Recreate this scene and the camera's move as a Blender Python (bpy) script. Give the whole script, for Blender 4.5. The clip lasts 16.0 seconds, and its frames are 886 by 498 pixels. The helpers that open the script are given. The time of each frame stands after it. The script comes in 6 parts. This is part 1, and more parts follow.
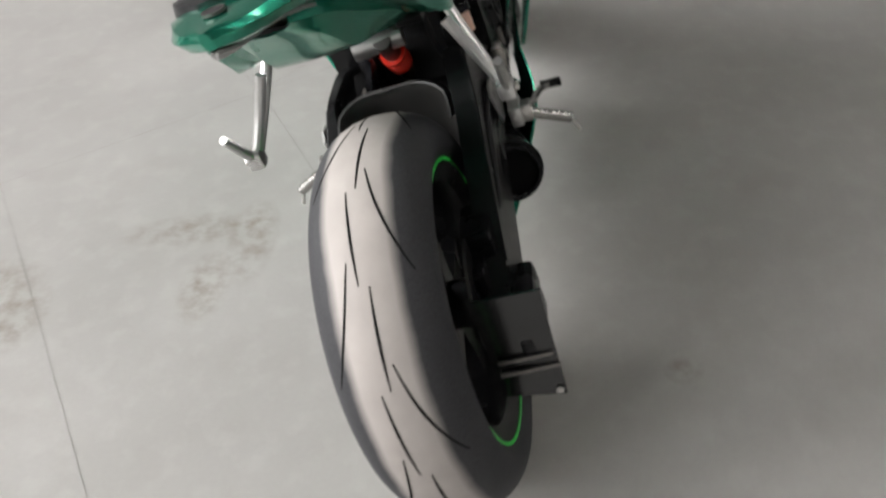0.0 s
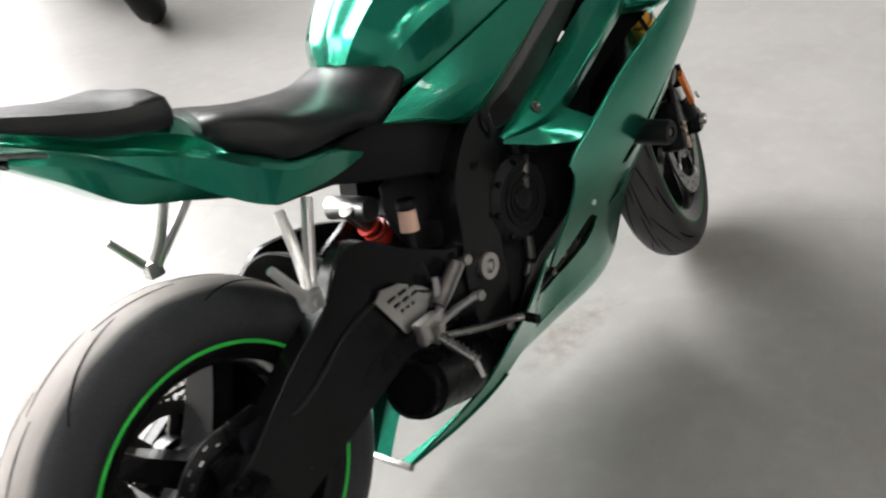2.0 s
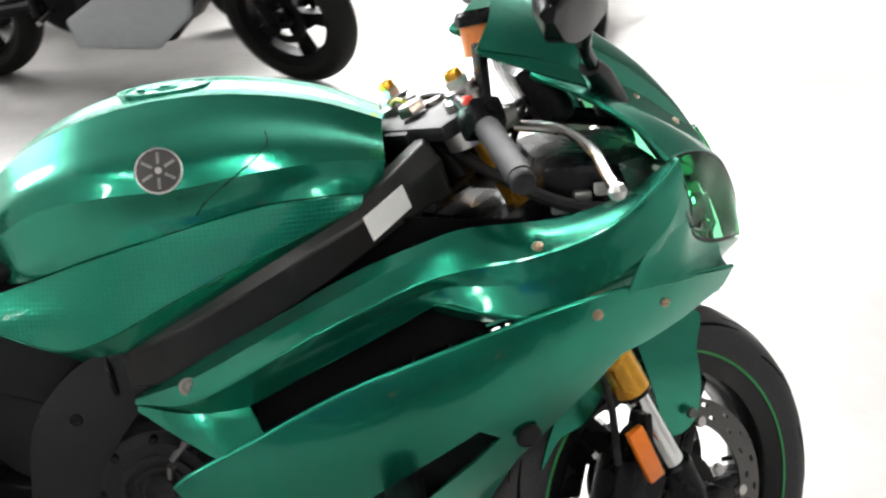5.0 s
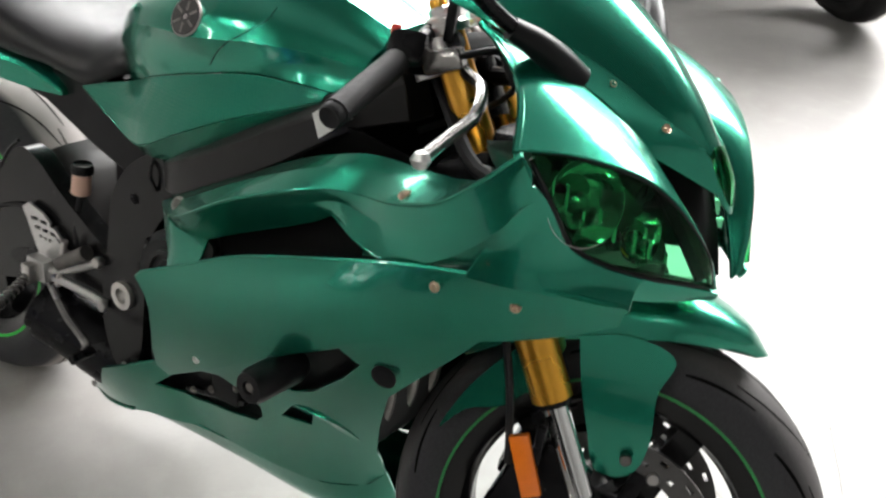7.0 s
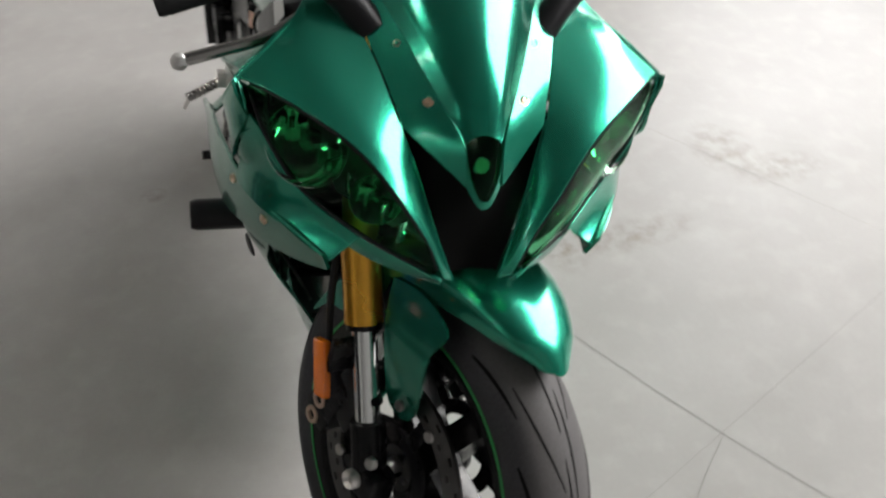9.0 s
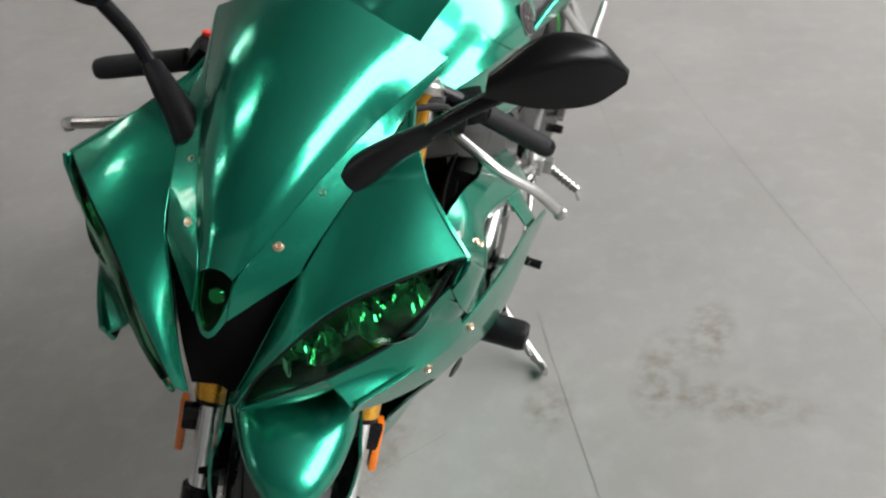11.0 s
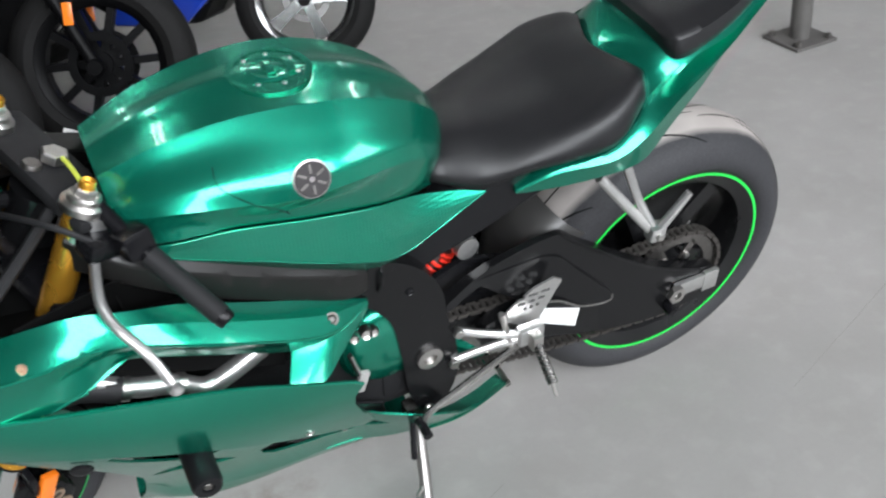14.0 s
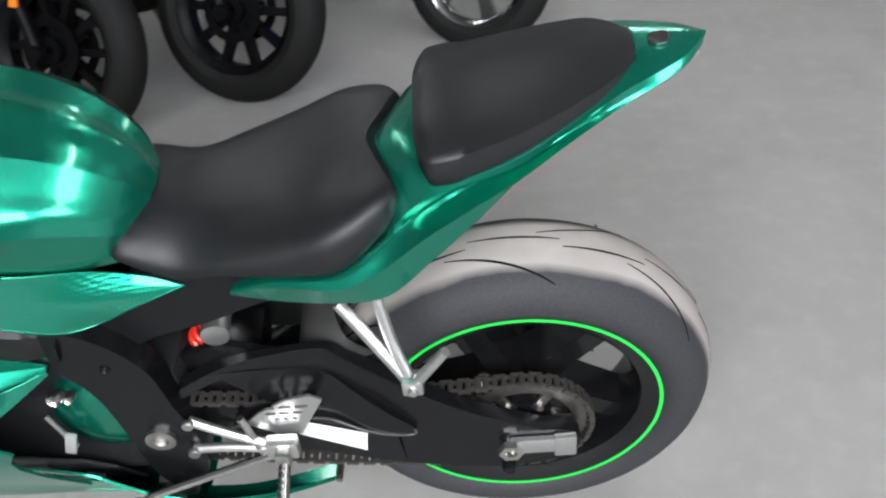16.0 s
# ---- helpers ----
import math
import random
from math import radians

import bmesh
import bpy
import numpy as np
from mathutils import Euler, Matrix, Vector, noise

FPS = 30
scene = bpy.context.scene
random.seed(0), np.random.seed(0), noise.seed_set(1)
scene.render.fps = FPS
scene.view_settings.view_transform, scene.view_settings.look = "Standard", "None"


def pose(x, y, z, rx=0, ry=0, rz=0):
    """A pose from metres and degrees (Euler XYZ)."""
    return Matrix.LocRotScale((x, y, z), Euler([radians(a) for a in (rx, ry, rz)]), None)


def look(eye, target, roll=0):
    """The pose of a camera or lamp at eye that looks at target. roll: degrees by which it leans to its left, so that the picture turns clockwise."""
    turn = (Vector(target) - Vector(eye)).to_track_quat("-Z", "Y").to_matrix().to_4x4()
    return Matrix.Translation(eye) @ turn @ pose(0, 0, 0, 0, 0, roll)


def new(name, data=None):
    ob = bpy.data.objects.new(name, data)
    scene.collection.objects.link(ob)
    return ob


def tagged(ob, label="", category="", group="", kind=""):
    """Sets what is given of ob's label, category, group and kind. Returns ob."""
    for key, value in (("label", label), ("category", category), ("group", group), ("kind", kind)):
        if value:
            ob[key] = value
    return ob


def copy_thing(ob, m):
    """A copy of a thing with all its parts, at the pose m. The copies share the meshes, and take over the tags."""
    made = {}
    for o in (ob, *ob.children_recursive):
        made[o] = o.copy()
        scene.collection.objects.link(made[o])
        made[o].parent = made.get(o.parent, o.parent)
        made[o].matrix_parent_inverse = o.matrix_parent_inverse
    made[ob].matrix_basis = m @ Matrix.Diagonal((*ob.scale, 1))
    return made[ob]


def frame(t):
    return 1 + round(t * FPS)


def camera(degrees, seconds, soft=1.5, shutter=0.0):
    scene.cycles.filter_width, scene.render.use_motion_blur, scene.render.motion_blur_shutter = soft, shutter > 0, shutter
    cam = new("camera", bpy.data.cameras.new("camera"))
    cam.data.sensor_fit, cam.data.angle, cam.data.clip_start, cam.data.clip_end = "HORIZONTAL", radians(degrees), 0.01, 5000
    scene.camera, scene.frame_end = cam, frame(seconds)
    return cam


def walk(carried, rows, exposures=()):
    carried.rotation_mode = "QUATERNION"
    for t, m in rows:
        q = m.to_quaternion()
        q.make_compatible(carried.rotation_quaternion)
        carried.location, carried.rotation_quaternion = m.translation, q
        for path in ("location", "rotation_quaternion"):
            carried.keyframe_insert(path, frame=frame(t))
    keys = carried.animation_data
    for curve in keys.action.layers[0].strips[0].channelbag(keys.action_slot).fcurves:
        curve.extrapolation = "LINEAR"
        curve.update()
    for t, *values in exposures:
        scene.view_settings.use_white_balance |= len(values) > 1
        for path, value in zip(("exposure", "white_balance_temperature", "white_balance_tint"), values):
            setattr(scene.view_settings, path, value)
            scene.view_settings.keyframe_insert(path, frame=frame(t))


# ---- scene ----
# ---- camera and its walk ----
cam = camera(47.15, 16.0, soft=2.2, shutter=0.4)
PATH = [
    (0, (-1.148, -0.134, 1.404), (-0.011, 0.026, 0.439), -10.3),
    (0.5, (-1.141, -0.438, 1.415), (0.004, -0.020, 0.542), -8.9),
    (1, (-0.950, -0.612, 1.393), (0.178, -0.081, 0.559), -6.1),
    (1.5, (-0.748, -0.807, 1.394), (0.282, -0.067, 0.593), -9.5),
    (2, (-0.593, -1.039, 1.387), (0.346, -0.167, 0.608), -6.7),
    (2.5, (-0.315, -1.081, 1.343), (0.549, -0.138, 0.559), -6.0),
    (3, (-0.059, -1.107, 1.325), (0.734, -0.073, 0.581), -7.2),
    (3.5, (0.198, -1.217, 1.349), (0.765, -0.044, 0.606), -4.3),
    (4, (0.465, -1.198, 1.308), (0.947, 0.026, 0.588), -3.3),
    (4.5, (0.691, -1.115, 1.341), (1.061, 0.169, 0.660), -4.4),
    (4.7, (0.798, -1.102, 1.359), (1.070, 0.199, 0.663), -3.4),
    (6.8, (1.733, -0.880, 1.399), (1.065, 0.169, 0.560), -1.6),
    (7, (1.792, -0.830, 1.379), (1.033, 0.173, 0.562), -1.2),
    (7.5, (1.960, -0.663, 1.408), (1.062, 0.166, 0.538), -2.8),
    (8, (2.233, -0.493, 1.390), (1.193, 0.129, 0.506), -3.4),
    (8.5, (2.276, -0.281, 1.409), (1.235, 0.149, 0.419), -4.5),
    (9, (2.311, -0.065, 1.437), (1.165, 0.163, 0.496), -5.4),
    (9.5, (2.428, 0.200, 1.469), (1.224, 0.162, 0.575), -4.3),
    (10, (2.391, 0.402, 1.456), (1.152, 0.204, 0.635), -4.8),
    (10.2, (2.343, 0.481, 1.464), (1.107, 0.257, 0.643), -4.9),
    (12.3, (1.840, 1.218, 1.493), (1.093, 0.249, 0.626), -9.7),
    (12.5, (1.771, 1.320, 1.516), (1.073, 0.302, 0.665), -8.0),
    (13, (1.573, 1.408, 1.503), (0.947, 0.337, 0.660), -6.9),
    (13.5, (1.316, 1.420, 1.502), (0.710, 0.331, 0.667), -7.3),
    (14, (1.050, 1.534, 1.500), (0.573, 0.372, 0.680), -6.8),
    (14.5, (0.787, 1.556, 1.487), (0.404, 0.358, 0.669), -6.6),
    (15, (0.536, 1.460, 1.489), (0.176, 0.276, 0.642), -5.9),
    (15.5, (0.257, 1.414, 1.470), (0.098, 0.178, 0.636), -6.4),
    (16, (0.021, 1.362, 1.461), (0.099, 0.126, 0.614), -6.5),
]
EXPOSURES = [(0.0, 0.12, 6500, 10), (1.5, 0.32, 6500, 10), (2.5, 0.68, 6500, 10), (3.5, 1.08, 6500, 10), (4.7, 1.1, 6450, 10), (6.8, 0.75, 6500, 10), (7.5, 0.4, 6550, 10), (8.5, 0.08, 6500, 10), (10.2, -0.18, 6700, 10), (12.2, -0.24, 6050, 9), (16.0, -0.15, 6100, 9)]
walk(cam, [(t, look(eye, target, roll)) for t, eye, target, roll in PATH], EXPOSURES)

# ---- world and light ----
world = bpy.data.worlds.new("daylight")
scene.world = world
world.use_nodes = True
wn = world.node_tree.nodes
sky = wn.new("ShaderNodeTexSky")
sky.sky_type, sky.sun_disc = "NISHITA", False
sky.sun_elevation, sky.sun_rotation = radians(42), radians(20)
wn["Background"].inputs["Strength"].default_value = 0.12
world.node_tree.links.new(sky.outputs[0], wn["Background"].inputs[0])


def area_lamp(name, eye, target, sx, sy, watts, color):
    data = bpy.data.lights.new(name, "AREA")
    data.shape, data.size, data.size_y, data.energy, data.color = "RECTANGLE", sx, sy, watts, color
    ob = new(name, data)
    ob.matrix_world = look(eye, target)
    return ob


# daylight in the high glazed openings on the north and west sides
area_lamp("north_daylight", (0.2, 8.56, 5.3), (0.2, 0, 2.4), 9.6, 4.4, 2300, (1.0, 0.985, 0.965))
area_lamp("west_daylight", (-6.08, 5.8, 4.6), (0, 4.4, 2.2), 3.4, 3.0, 370, (1.0, 0.985, 0.965))

# ---- materials ----
def mat(name):
    m = bpy.data.materials.new(name)
    m.use_nodes = True
    return m, m.node_tree.nodes, m.node_tree.links, m.node_tree.nodes["Principled BSDF"]


def node(n, kind, **values):
    x = n.new(kind)
    for key, v in values.items():
        x.inputs[key.replace("_", " ")].default_value = v
    return x


def math_node(n, l, op, a, b=None, clamp=False):
    x = n.new("ShaderNodeMath")
    x.operation, x.use_clamp = op, clamp
    for i, v in enumerate((a, b)):
        if v is None:
            continue
        if isinstance(v, (int, float)):
            x.inputs[i].default_value = v
        else:
            l.new(v, x.inputs[i])
    return x.outputs[0]


def colour_mix(n, l, fac, a, b):
    x = n.new("ShaderNodeMix")
    x.data_type = "RGBA"
    for key, v in (("Factor", fac), ("A", a), ("B", b)):
        if isinstance(v, tuple):
            x.inputs[key].default_value = (*v, 1)
        elif isinstance(v, (int, float)):
            x.inputs[key].default_value = v
        else:
            l.new(v, x.inputs[key])
    return x.outputs["Result"]


def plain(name, color, rough=0.5, metal=0.0, grain=0.0, size=60.0, coat=0.0, spread=0.25, spec=0.5):
    """Colour with a two-scale variation, in object space, and a little relief."""
    m, n, l, b = mat(name)
    tc = n.new("ShaderNodeTexCoord")
    big, fine = node(n, "ShaderNodeTexNoise", Scale=size * 0.12, Detail=3.0), node(n, "ShaderNodeTexNoise", Scale=size, Detail=4.0)
    for x in (big, fine):
        l.new(tc.outputs["Object"], x.inputs["Vector"])
    fac = math_node(n, l, "MULTIPLY", math_node(n, l, "ADD", big.outputs["Fac"], fine.outputs["Fac"]), 0.5)
    l.new(colour_mix(n, l, fac, tuple(c * (1 - spread) for c in color), tuple(min(1, c * (1 + spread)) for c in color)), b.inputs["Base Color"])
    b.inputs["Metallic"].default_value, b.inputs["Specular IOR Level"].default_value = metal, spec
    rr = node(n, "ShaderNodeMapRange", To_Min=max(0.02, rough * 0.8), To_Max=min(1, rough * 1.2))
    l.new(big.outputs["Fac"], rr.inputs["Value"])
    l.new(rr.outputs[0], b.inputs["Roughness"])
    b.inputs["Coat Weight"].default_value, b.inputs["Coat Roughness"].default_value = coat, 0.05
    if grain:
        bump = node(n, "ShaderNodeBump", Strength=grain, Distance=0.002)
        l.new(fine.outputs["Fac"], bump.inputs["Height"])
        l.new(bump.outputs[0], b.inputs["Normal"])
    return m


def pearl(name, dimples=False, rough=0.29):
    """Metallic green flake paint under clear lacquer."""
    m, n, l, b = mat(name)
    tc = n.new("ShaderNodeTexCoord")
    flake = node(n, "ShaderNodeTexVoronoi", Scale=900.0)
    cloud = node(n, "ShaderNodeTexNoise", Scale=7.0, Detail=3.0)
    for x in (flake, cloud):
        l.new(tc.outputs["Object"], x.inputs["Vector"])
    base = colour_mix(n, l, cloud.outputs["Fac"], (0.004, 0.205, 0.135), (0.008, 0.250, 0.162))
    l.new(colour_mix(n, l, math_node(n, l, "MULTIPLY", flake.outputs["Color"], 0.35), base, (0.04, 0.38, 0.22)), b.inputs["Base Color"])
    b.inputs["Metallic"].default_value, b.inputs["Roughness"].default_value = 0.82, rough
    b.inputs["Coat Weight"].default_value, b.inputs["Coat Roughness"].default_value = 0.62, 0.055
    if dimples:
        grid = node(n, "ShaderNodeTexVoronoi", Scale=170.0)
        grid.inputs["Randomness"].default_value = 0.0
        l.new(tc.outputs["Object"], grid.inputs["Vector"])
        bump = node(n, "ShaderNodeBump", Strength=0.35, Distance=0.002)
        l.new(grid.outputs["Distance"], bump.inputs["Height"])
        l.new(bump.outputs[0], b.inputs["Normal"])
    return m


def tyre_mat(name, dust):
    """Rubber; dust lies as a worn grey-brown band on the crown of the tyre, with scuffed edges."""
    m, n, l, b = mat(name)
    tc = n.new("ShaderNodeTexCoord")
    fine, blot = node(n, "ShaderNodeTexNoise", Scale=260.0, Detail=5.0), node(n, "ShaderNodeTexNoise", Scale=16.0, Detail=5.0)
    for x in (fine, blot):
        l.new(tc.outputs["Object"], x.inputs["Vector"])
    sep = n.new("ShaderNodeSeparateXYZ")
    l.new(tc.outputs["Object"], sep.inputs[0])
    across = math_node(n, l, "ABSOLUTE", sep.outputs["Y"])
    wob = math_node(n, l, "ADD", across, math_node(n, l, "MULTIPLY", blot.outputs["Fac"], 0.012))
    band = node(n, "ShaderNodeMapRange", From_Min=0.060, From_Max=0.044)
    l.new(wob, band.inputs["Value"])
    rubber = colour_mix(n, l, fine.outputs["Fac"], (0.020, 0.020, 0.022), (0.050, 0.050, 0.054))
    dusty = colour_mix(n, l, blot.outputs["Fac"], (0.27, 0.245, 0.23), (0.42, 0.385, 0.365))
    l.new(colour_mix(n, l, math_node(n, l, "MULTIPLY", band.outputs[0], dust), rubber, dusty), b.inputs["Base Color"])
    b.inputs["Roughness"].default_value = 0.62
    b.inputs["Specular IOR Level"].default_value = 0.22
    bump = node(n, "ShaderNodeBump", Strength=0.2, Distance=0.001)
    l.new(fine.outputs["Fac"], bump.inputs["Height"])
    l.new(bump.outputs[0], b.inputs["Normal"])
    return m


def concrete():
    """Sealed, worn floor concrete: cloudy grey, dirty blotches, scuffs and a soft sheen."""
    m, n, l, b = mat("sealed concrete")
    tc = n.new("ShaderNodeTexCoord")
    cloud, blot, fine = node(n, "ShaderNodeTexNoise", Scale=0.8, Detail=4.0, Roughness=0.5), node(n, "ShaderNodeTexNoise", Scale=6.0, Detail=4.0, Roughness=0.5), node(n, "ShaderNodeTexNoise", Scale=90.0, Detail=4.0)
    for x in (cloud, blot, fine):
        l.new(tc.outputs["Object"], x.inputs["Vector"])
    base = colour_mix(n, l, cloud.outputs["Fac"], (0.29, 0.283, 0.272), (0.41, 0.400, 0.384))
    spots = node(n, "ShaderNodeMapRange", From_Min=0.50, From_Max=0.90)
    l.new(blot.outputs["Fac"], spots.inputs["Value"])
    base = colour_mix(n, l, math_node(n, l, "MULTIPLY", spots.outputs[0], 0.30), base, (0.21, 0.19, 0.17))
    base = colour_mix(n, l, math_node(n, l, "MULTIPLY", fine.outputs["Fac"], 0.18), base, (0.20, 0.195, 0.19))
    scuff = node(n, "ShaderNodeTexNoise", Scale=2.6, Detail=3.0, Roughness=0.5)
    streak = node(n, "ShaderNodeTexNoise", Scale=16.0, Detail=3.0, Roughness=0.5)
    for x in (scuff, streak):
        l.new(tc.outputs["Object"], x.inputs["Vector"])
    worn = node(n, "ShaderNodeMapRange", From_Min=0.30, From_Max=0.80)
    l.new(scuff.outputs["Fac"], worn.inputs["Value"])
    base = colour_mix(n, l, math_node(n, l, "MULTIPLY", worn.outputs[0], 0.42), base, (0.22, 0.212, 0.200))
    rub = node(n, "ShaderNodeMapRange", From_Min=0.50, From_Max=0.80)
    l.new(streak.outputs["Fac"], rub.inputs["Value"])
    base = colour_mix(n, l, math_node(n, l, "MULTIPLY", rub.outputs[0], 0.25), base, (0.44, 0.43, 0.415))
    sep = n.new("ShaderNodeSeparateXYZ")
    l.new(tc.outputs["Object"], sep.inputs[0])
    dirt = node(n, "ShaderNodeTexNoise", Scale=26.0, Detail=4.0, Roughness=0.6)
    l.new(tc.outputs["Object"], dirt.inputs["Vector"])
    smudge = node(n, "ShaderNodeMapRange", From_Min=0.40, From_Max=0.70)
    l.new(dirt.outputs["Fac"], smudge.inputs["Value"])
    for sx, sy, rx, ry in ((.74, .33, .07, .05), (.60, .535, .13, .05), (.41, 1.04, .10, .07), (.655, .68, .05, .16), (.54, 1.13, .06, .10), (.93, .03, .16, .05), (-.13, -.81, .035, .02), (.11, -.35, .03, .03), (.45, .62, .10, .05)):
        dx = math_node(n, l, "MULTIPLY", math_node(n, l, "SUBTRACT", sep.outputs["X"], sx), 1 / rx)
        dy = math_node(n, l, "MULTIPLY", math_node(n, l, "SUBTRACT", sep.outputs["Y"], sy), 1 / ry)
        d2 = math_node(n, l, "ADD", math_node(n, l, "MULTIPLY", dx, dx), math_node(n, l, "MULTIPLY", dy, dy))
        near = node(n, "ShaderNodeMapRange", From_Min=1.6, From_Max=0.1)
        l.new(d2, near.inputs["Value"])
        base = colour_mix(n, l, math_node(n, l, "MULTIPLY", math_node(n, l, "MULTIPLY", near.outputs[0], smudge.outputs[0]), 0.75), base, (0.17, 0.145, 0.115))
    l.new(base, b.inputs["Base Color"])
    rr = node(n, "ShaderNodeMapRange", To_Min=0.30, To_Max=0.37)
    b.inputs["Specular IOR Level"].default_value = 0.34
    l.new(cloud.outputs["Fac"], rr.inputs["Value"])
    l.new(rr.outputs[0], b.inputs["Roughness"])
    bump = node(n, "ShaderNodeBump", Strength=0.06, Distance=0.003)
    l.new(fine.outputs["Fac"], bump.inputs["Height"])
    l.new(bump.outputs[0], b.inputs["Normal"])
    return m


def glassy(name, color, rough=0.02):
    m, n, l, b = mat(name)
    b.inputs["Base Color"].default_value = (*color, 1)
    b.inputs["Transmission Weight"].default_value, b.inputs["Roughness"].default_value, b.inputs["IOR"].default_value = 1.0, rough, 1.15
    b.inputs["Specular IOR Level"].default_value = 0.3
    return m


PAINT, PAINT_DIMPLED, PAINT_SCREEN = pearl("pearl green paint", False, 0.27), pearl("pearl green paint with grip dimples", True, 0.32), pearl("gloss green screen paint", False, 0.20)
CONCRETE = concrete()
WALL = plain("painted block wall", (0.26, 0.26, 0.252), 0.8, 0, 0.1, 20)
CEILING = plain("dark deck ceiling", (0.08, 0.08, 0.08), 0.8, 0, 0.1, 20)
YARD = plain("yard concrete", (0.40, 0.39, 0.37), 0.85, 0, 0.1, 8)
JOINT = plain("dirt-filled crack", (0.24, 0.23, 0.215), 0.9, 0, 0.1, 120)
TYRE_DUSTY, TYRE_DARK = tyre_mat("dusty tyre rubber", 0.95), tyre_mat("tyre rubber", 0.14)
RUBBER_PLAIN = plain("hose rubber", (0.014, 0.014, 0.015), 0.6, 0, 0.1, 200, spec=0.25)
BLACK = plain("black satin paint", (0.006, 0.006, 0.007), 0.27, 0.0, 0.04, 160, spec=0.18)
BLACK_PLASTIC = plain("black moulded plastic", (0.008, 0.008, 0.009), 0.36, 0, 0.12, 380, spec=0.18)
GREY_PLASTIC = plain("dusty grey plastic", (0.30, 0.295, 0.285), 0.65, 0, 0.1, 120, 0, 0.4)
FRAME_BLACK = plain("satin black aluminium", (0.006, 0.006, 0.0065), 0.25, 0.0, 0.04, 320, spec=0.27)
SPAR_BLACK = plain("dusty satin black aluminium", (0.008, 0.0075, 0.0073), 0.36, 0.0, 0.06, 320, spec=0.36)
WHEEL_BLACK = plain("gloss black wheel paint", (0.006, 0.006, 0.0065), 0.26, 0, 0.02, 80, 0.15, spec=0.25)
ENGINE = plain("dark engine paint", (0.018, 0.018, 0.019), 0.5, 0.1, 0.1, 140, 0, 0.4, 0.18)
VINYL = plain("black seat vinyl", (0.009, 0.009, 0.010), 0.42, 0, 0.22, 520, spec=0.36)
GRIP = plain("ribbed grip rubber", (0.012, 0.012, 0.013), 0.6, 0, 0.5, 700, spec=0.25)
STAND_STEEL = plain("worn stand steel", (0.40, 0.385, 0.37), 0.36, 1.0, 0.08, 120, 0, 0.4)
STEEL, DARK_STEEL = plain("zinc steel", (0.62, 0.60, 0.58), 0.30, 1.0, 0.03, 90), plain("oily steel", (0.20, 0.19, 0.18), 0.42, 1.0, 0.08, 120, 0, 0.5)
ALU, DARK_ALU = plain("brushed aluminium", (0.60, 0.595, 0.585), 0.30, 0.9, 0.04, 150), plain("dark polished aluminium", (0.34, 0.33, 0.32), 0.26, 1.0, 0.03, 120)
CHROME, CHROME_DARK = plain("chrome", (0.86, 0.86, 0.86), 0.07, 1.0, 0, 40, 0, 0.05), plain("smoked chrome", (0.30, 0.30, 0.30), 0.2, 1.0, 0, 40)
DISC_STEEL = plain("ground disc steel", (0.14, 0.137, 0.134), 0.36, 1.0, 0.05, 200)
CHAIN = plain("greasy chain steel", (0.10, 0.092, 0.085), 0.50, 0.8, 0.1, 220, 0, 0.5)
GOLD = plain("gold anodising", (0.86, 0.43, 0.045), 0.28, 0.85, 0.02, 60, 0.3, 0.12)
COPPER = plain("coppery screw plating", (0.66, 0.48, 0.36), 0.34, 0.9, 0.05, 200)
RED = plain("red spring enamel", (0.78, 0.035, 0.018), 0.32, 0, 0.02, 60, 0.5, 0.15)
AMBER = plain("amber reflector plastic", (0.85, 0.20, 0.012), 0.22, 0, 0.25, 400, 0.6, 0.2)
AMBER_POT = plain("amber brake fluid pot", (0.80, 0.24, 0.06), 0.35, 0, 0.02, 30, 0.2, 0.15)
POT = plain("milky fluid pot", (0.70, 0.46, 0.36), 0.45, 0, 0.02, 30, 0, 0.15)
CABLE = plain("yellow green sleeve", (0.45, 0.50, 0.06), 0.5, 0, 0.02, 80)
FADED_TAPE = plain("faded green rim tape", (0.02, 0.26, 0.06), 0.5, 0, 0.02, 50, 0, 0.15)
GREEN_TAPE = plain("bright green rim tape", (0.03, 0.62, 0.07), 0.45, 0, 0.02, 50, 0, 0.10)
PALE_STICKER = plain("pale sticker", (0.78, 0.78, 0.76), 0.5, 0, 0.02, 240, 0, 0.10)
BADGE = plain("dark badge enamel", (0.02, 0.017, 0.018), 0.45, 0.0, 0.05, 400, 0.0)
# near-black with hardly any reflection: deep shade put into the colour
VOID = plain("near-black for shade and dark parts", (0.004, 0.004, 0.004), 0.8, 0, 0, 60, spec=0.05)
DARK_REFLECTOR = plain("lamp interior plating", (0.14, 0.17, 0.15), 0.28, 0.85, 0.3, 90, 0, 0.4)
GREEN_LENS = glassy("smoked green lens", (0.17, 0.66, 0.34))
WHITE_METAL = plain("white enamel", (0.75, 0.75, 0.74), 0.4, 0, 0.02, 60, 0, 0.08)
POST_STEEL = plain("dark painted steel", (0.10, 0.095, 0.09), 0.55, 0.2, 0.1, 40, 0, 0.4)
BLUE_PAINT = plain("gloss blue paint", (0.012, 0.045, 0.40), 0.25, 0.2, 0, 20, 1.0, 0.1)
TYRE_OTHER = plain("grey worn tyre", (0.010, 0.0098, 0.0097), 0.65, 0, 0.3, 140, 0, 0.4, 0.12)
PARKED_BLACK = plain("dull black paint", (0.003, 0.003, 0.0033), 0.4, 0, 0.05, 80, spec=0.08)
PLATE_GLOSS = plain("gloss black plate plastic", (0.007, 0.007, 0.0075), 0.16, 0, 0.02, 60)
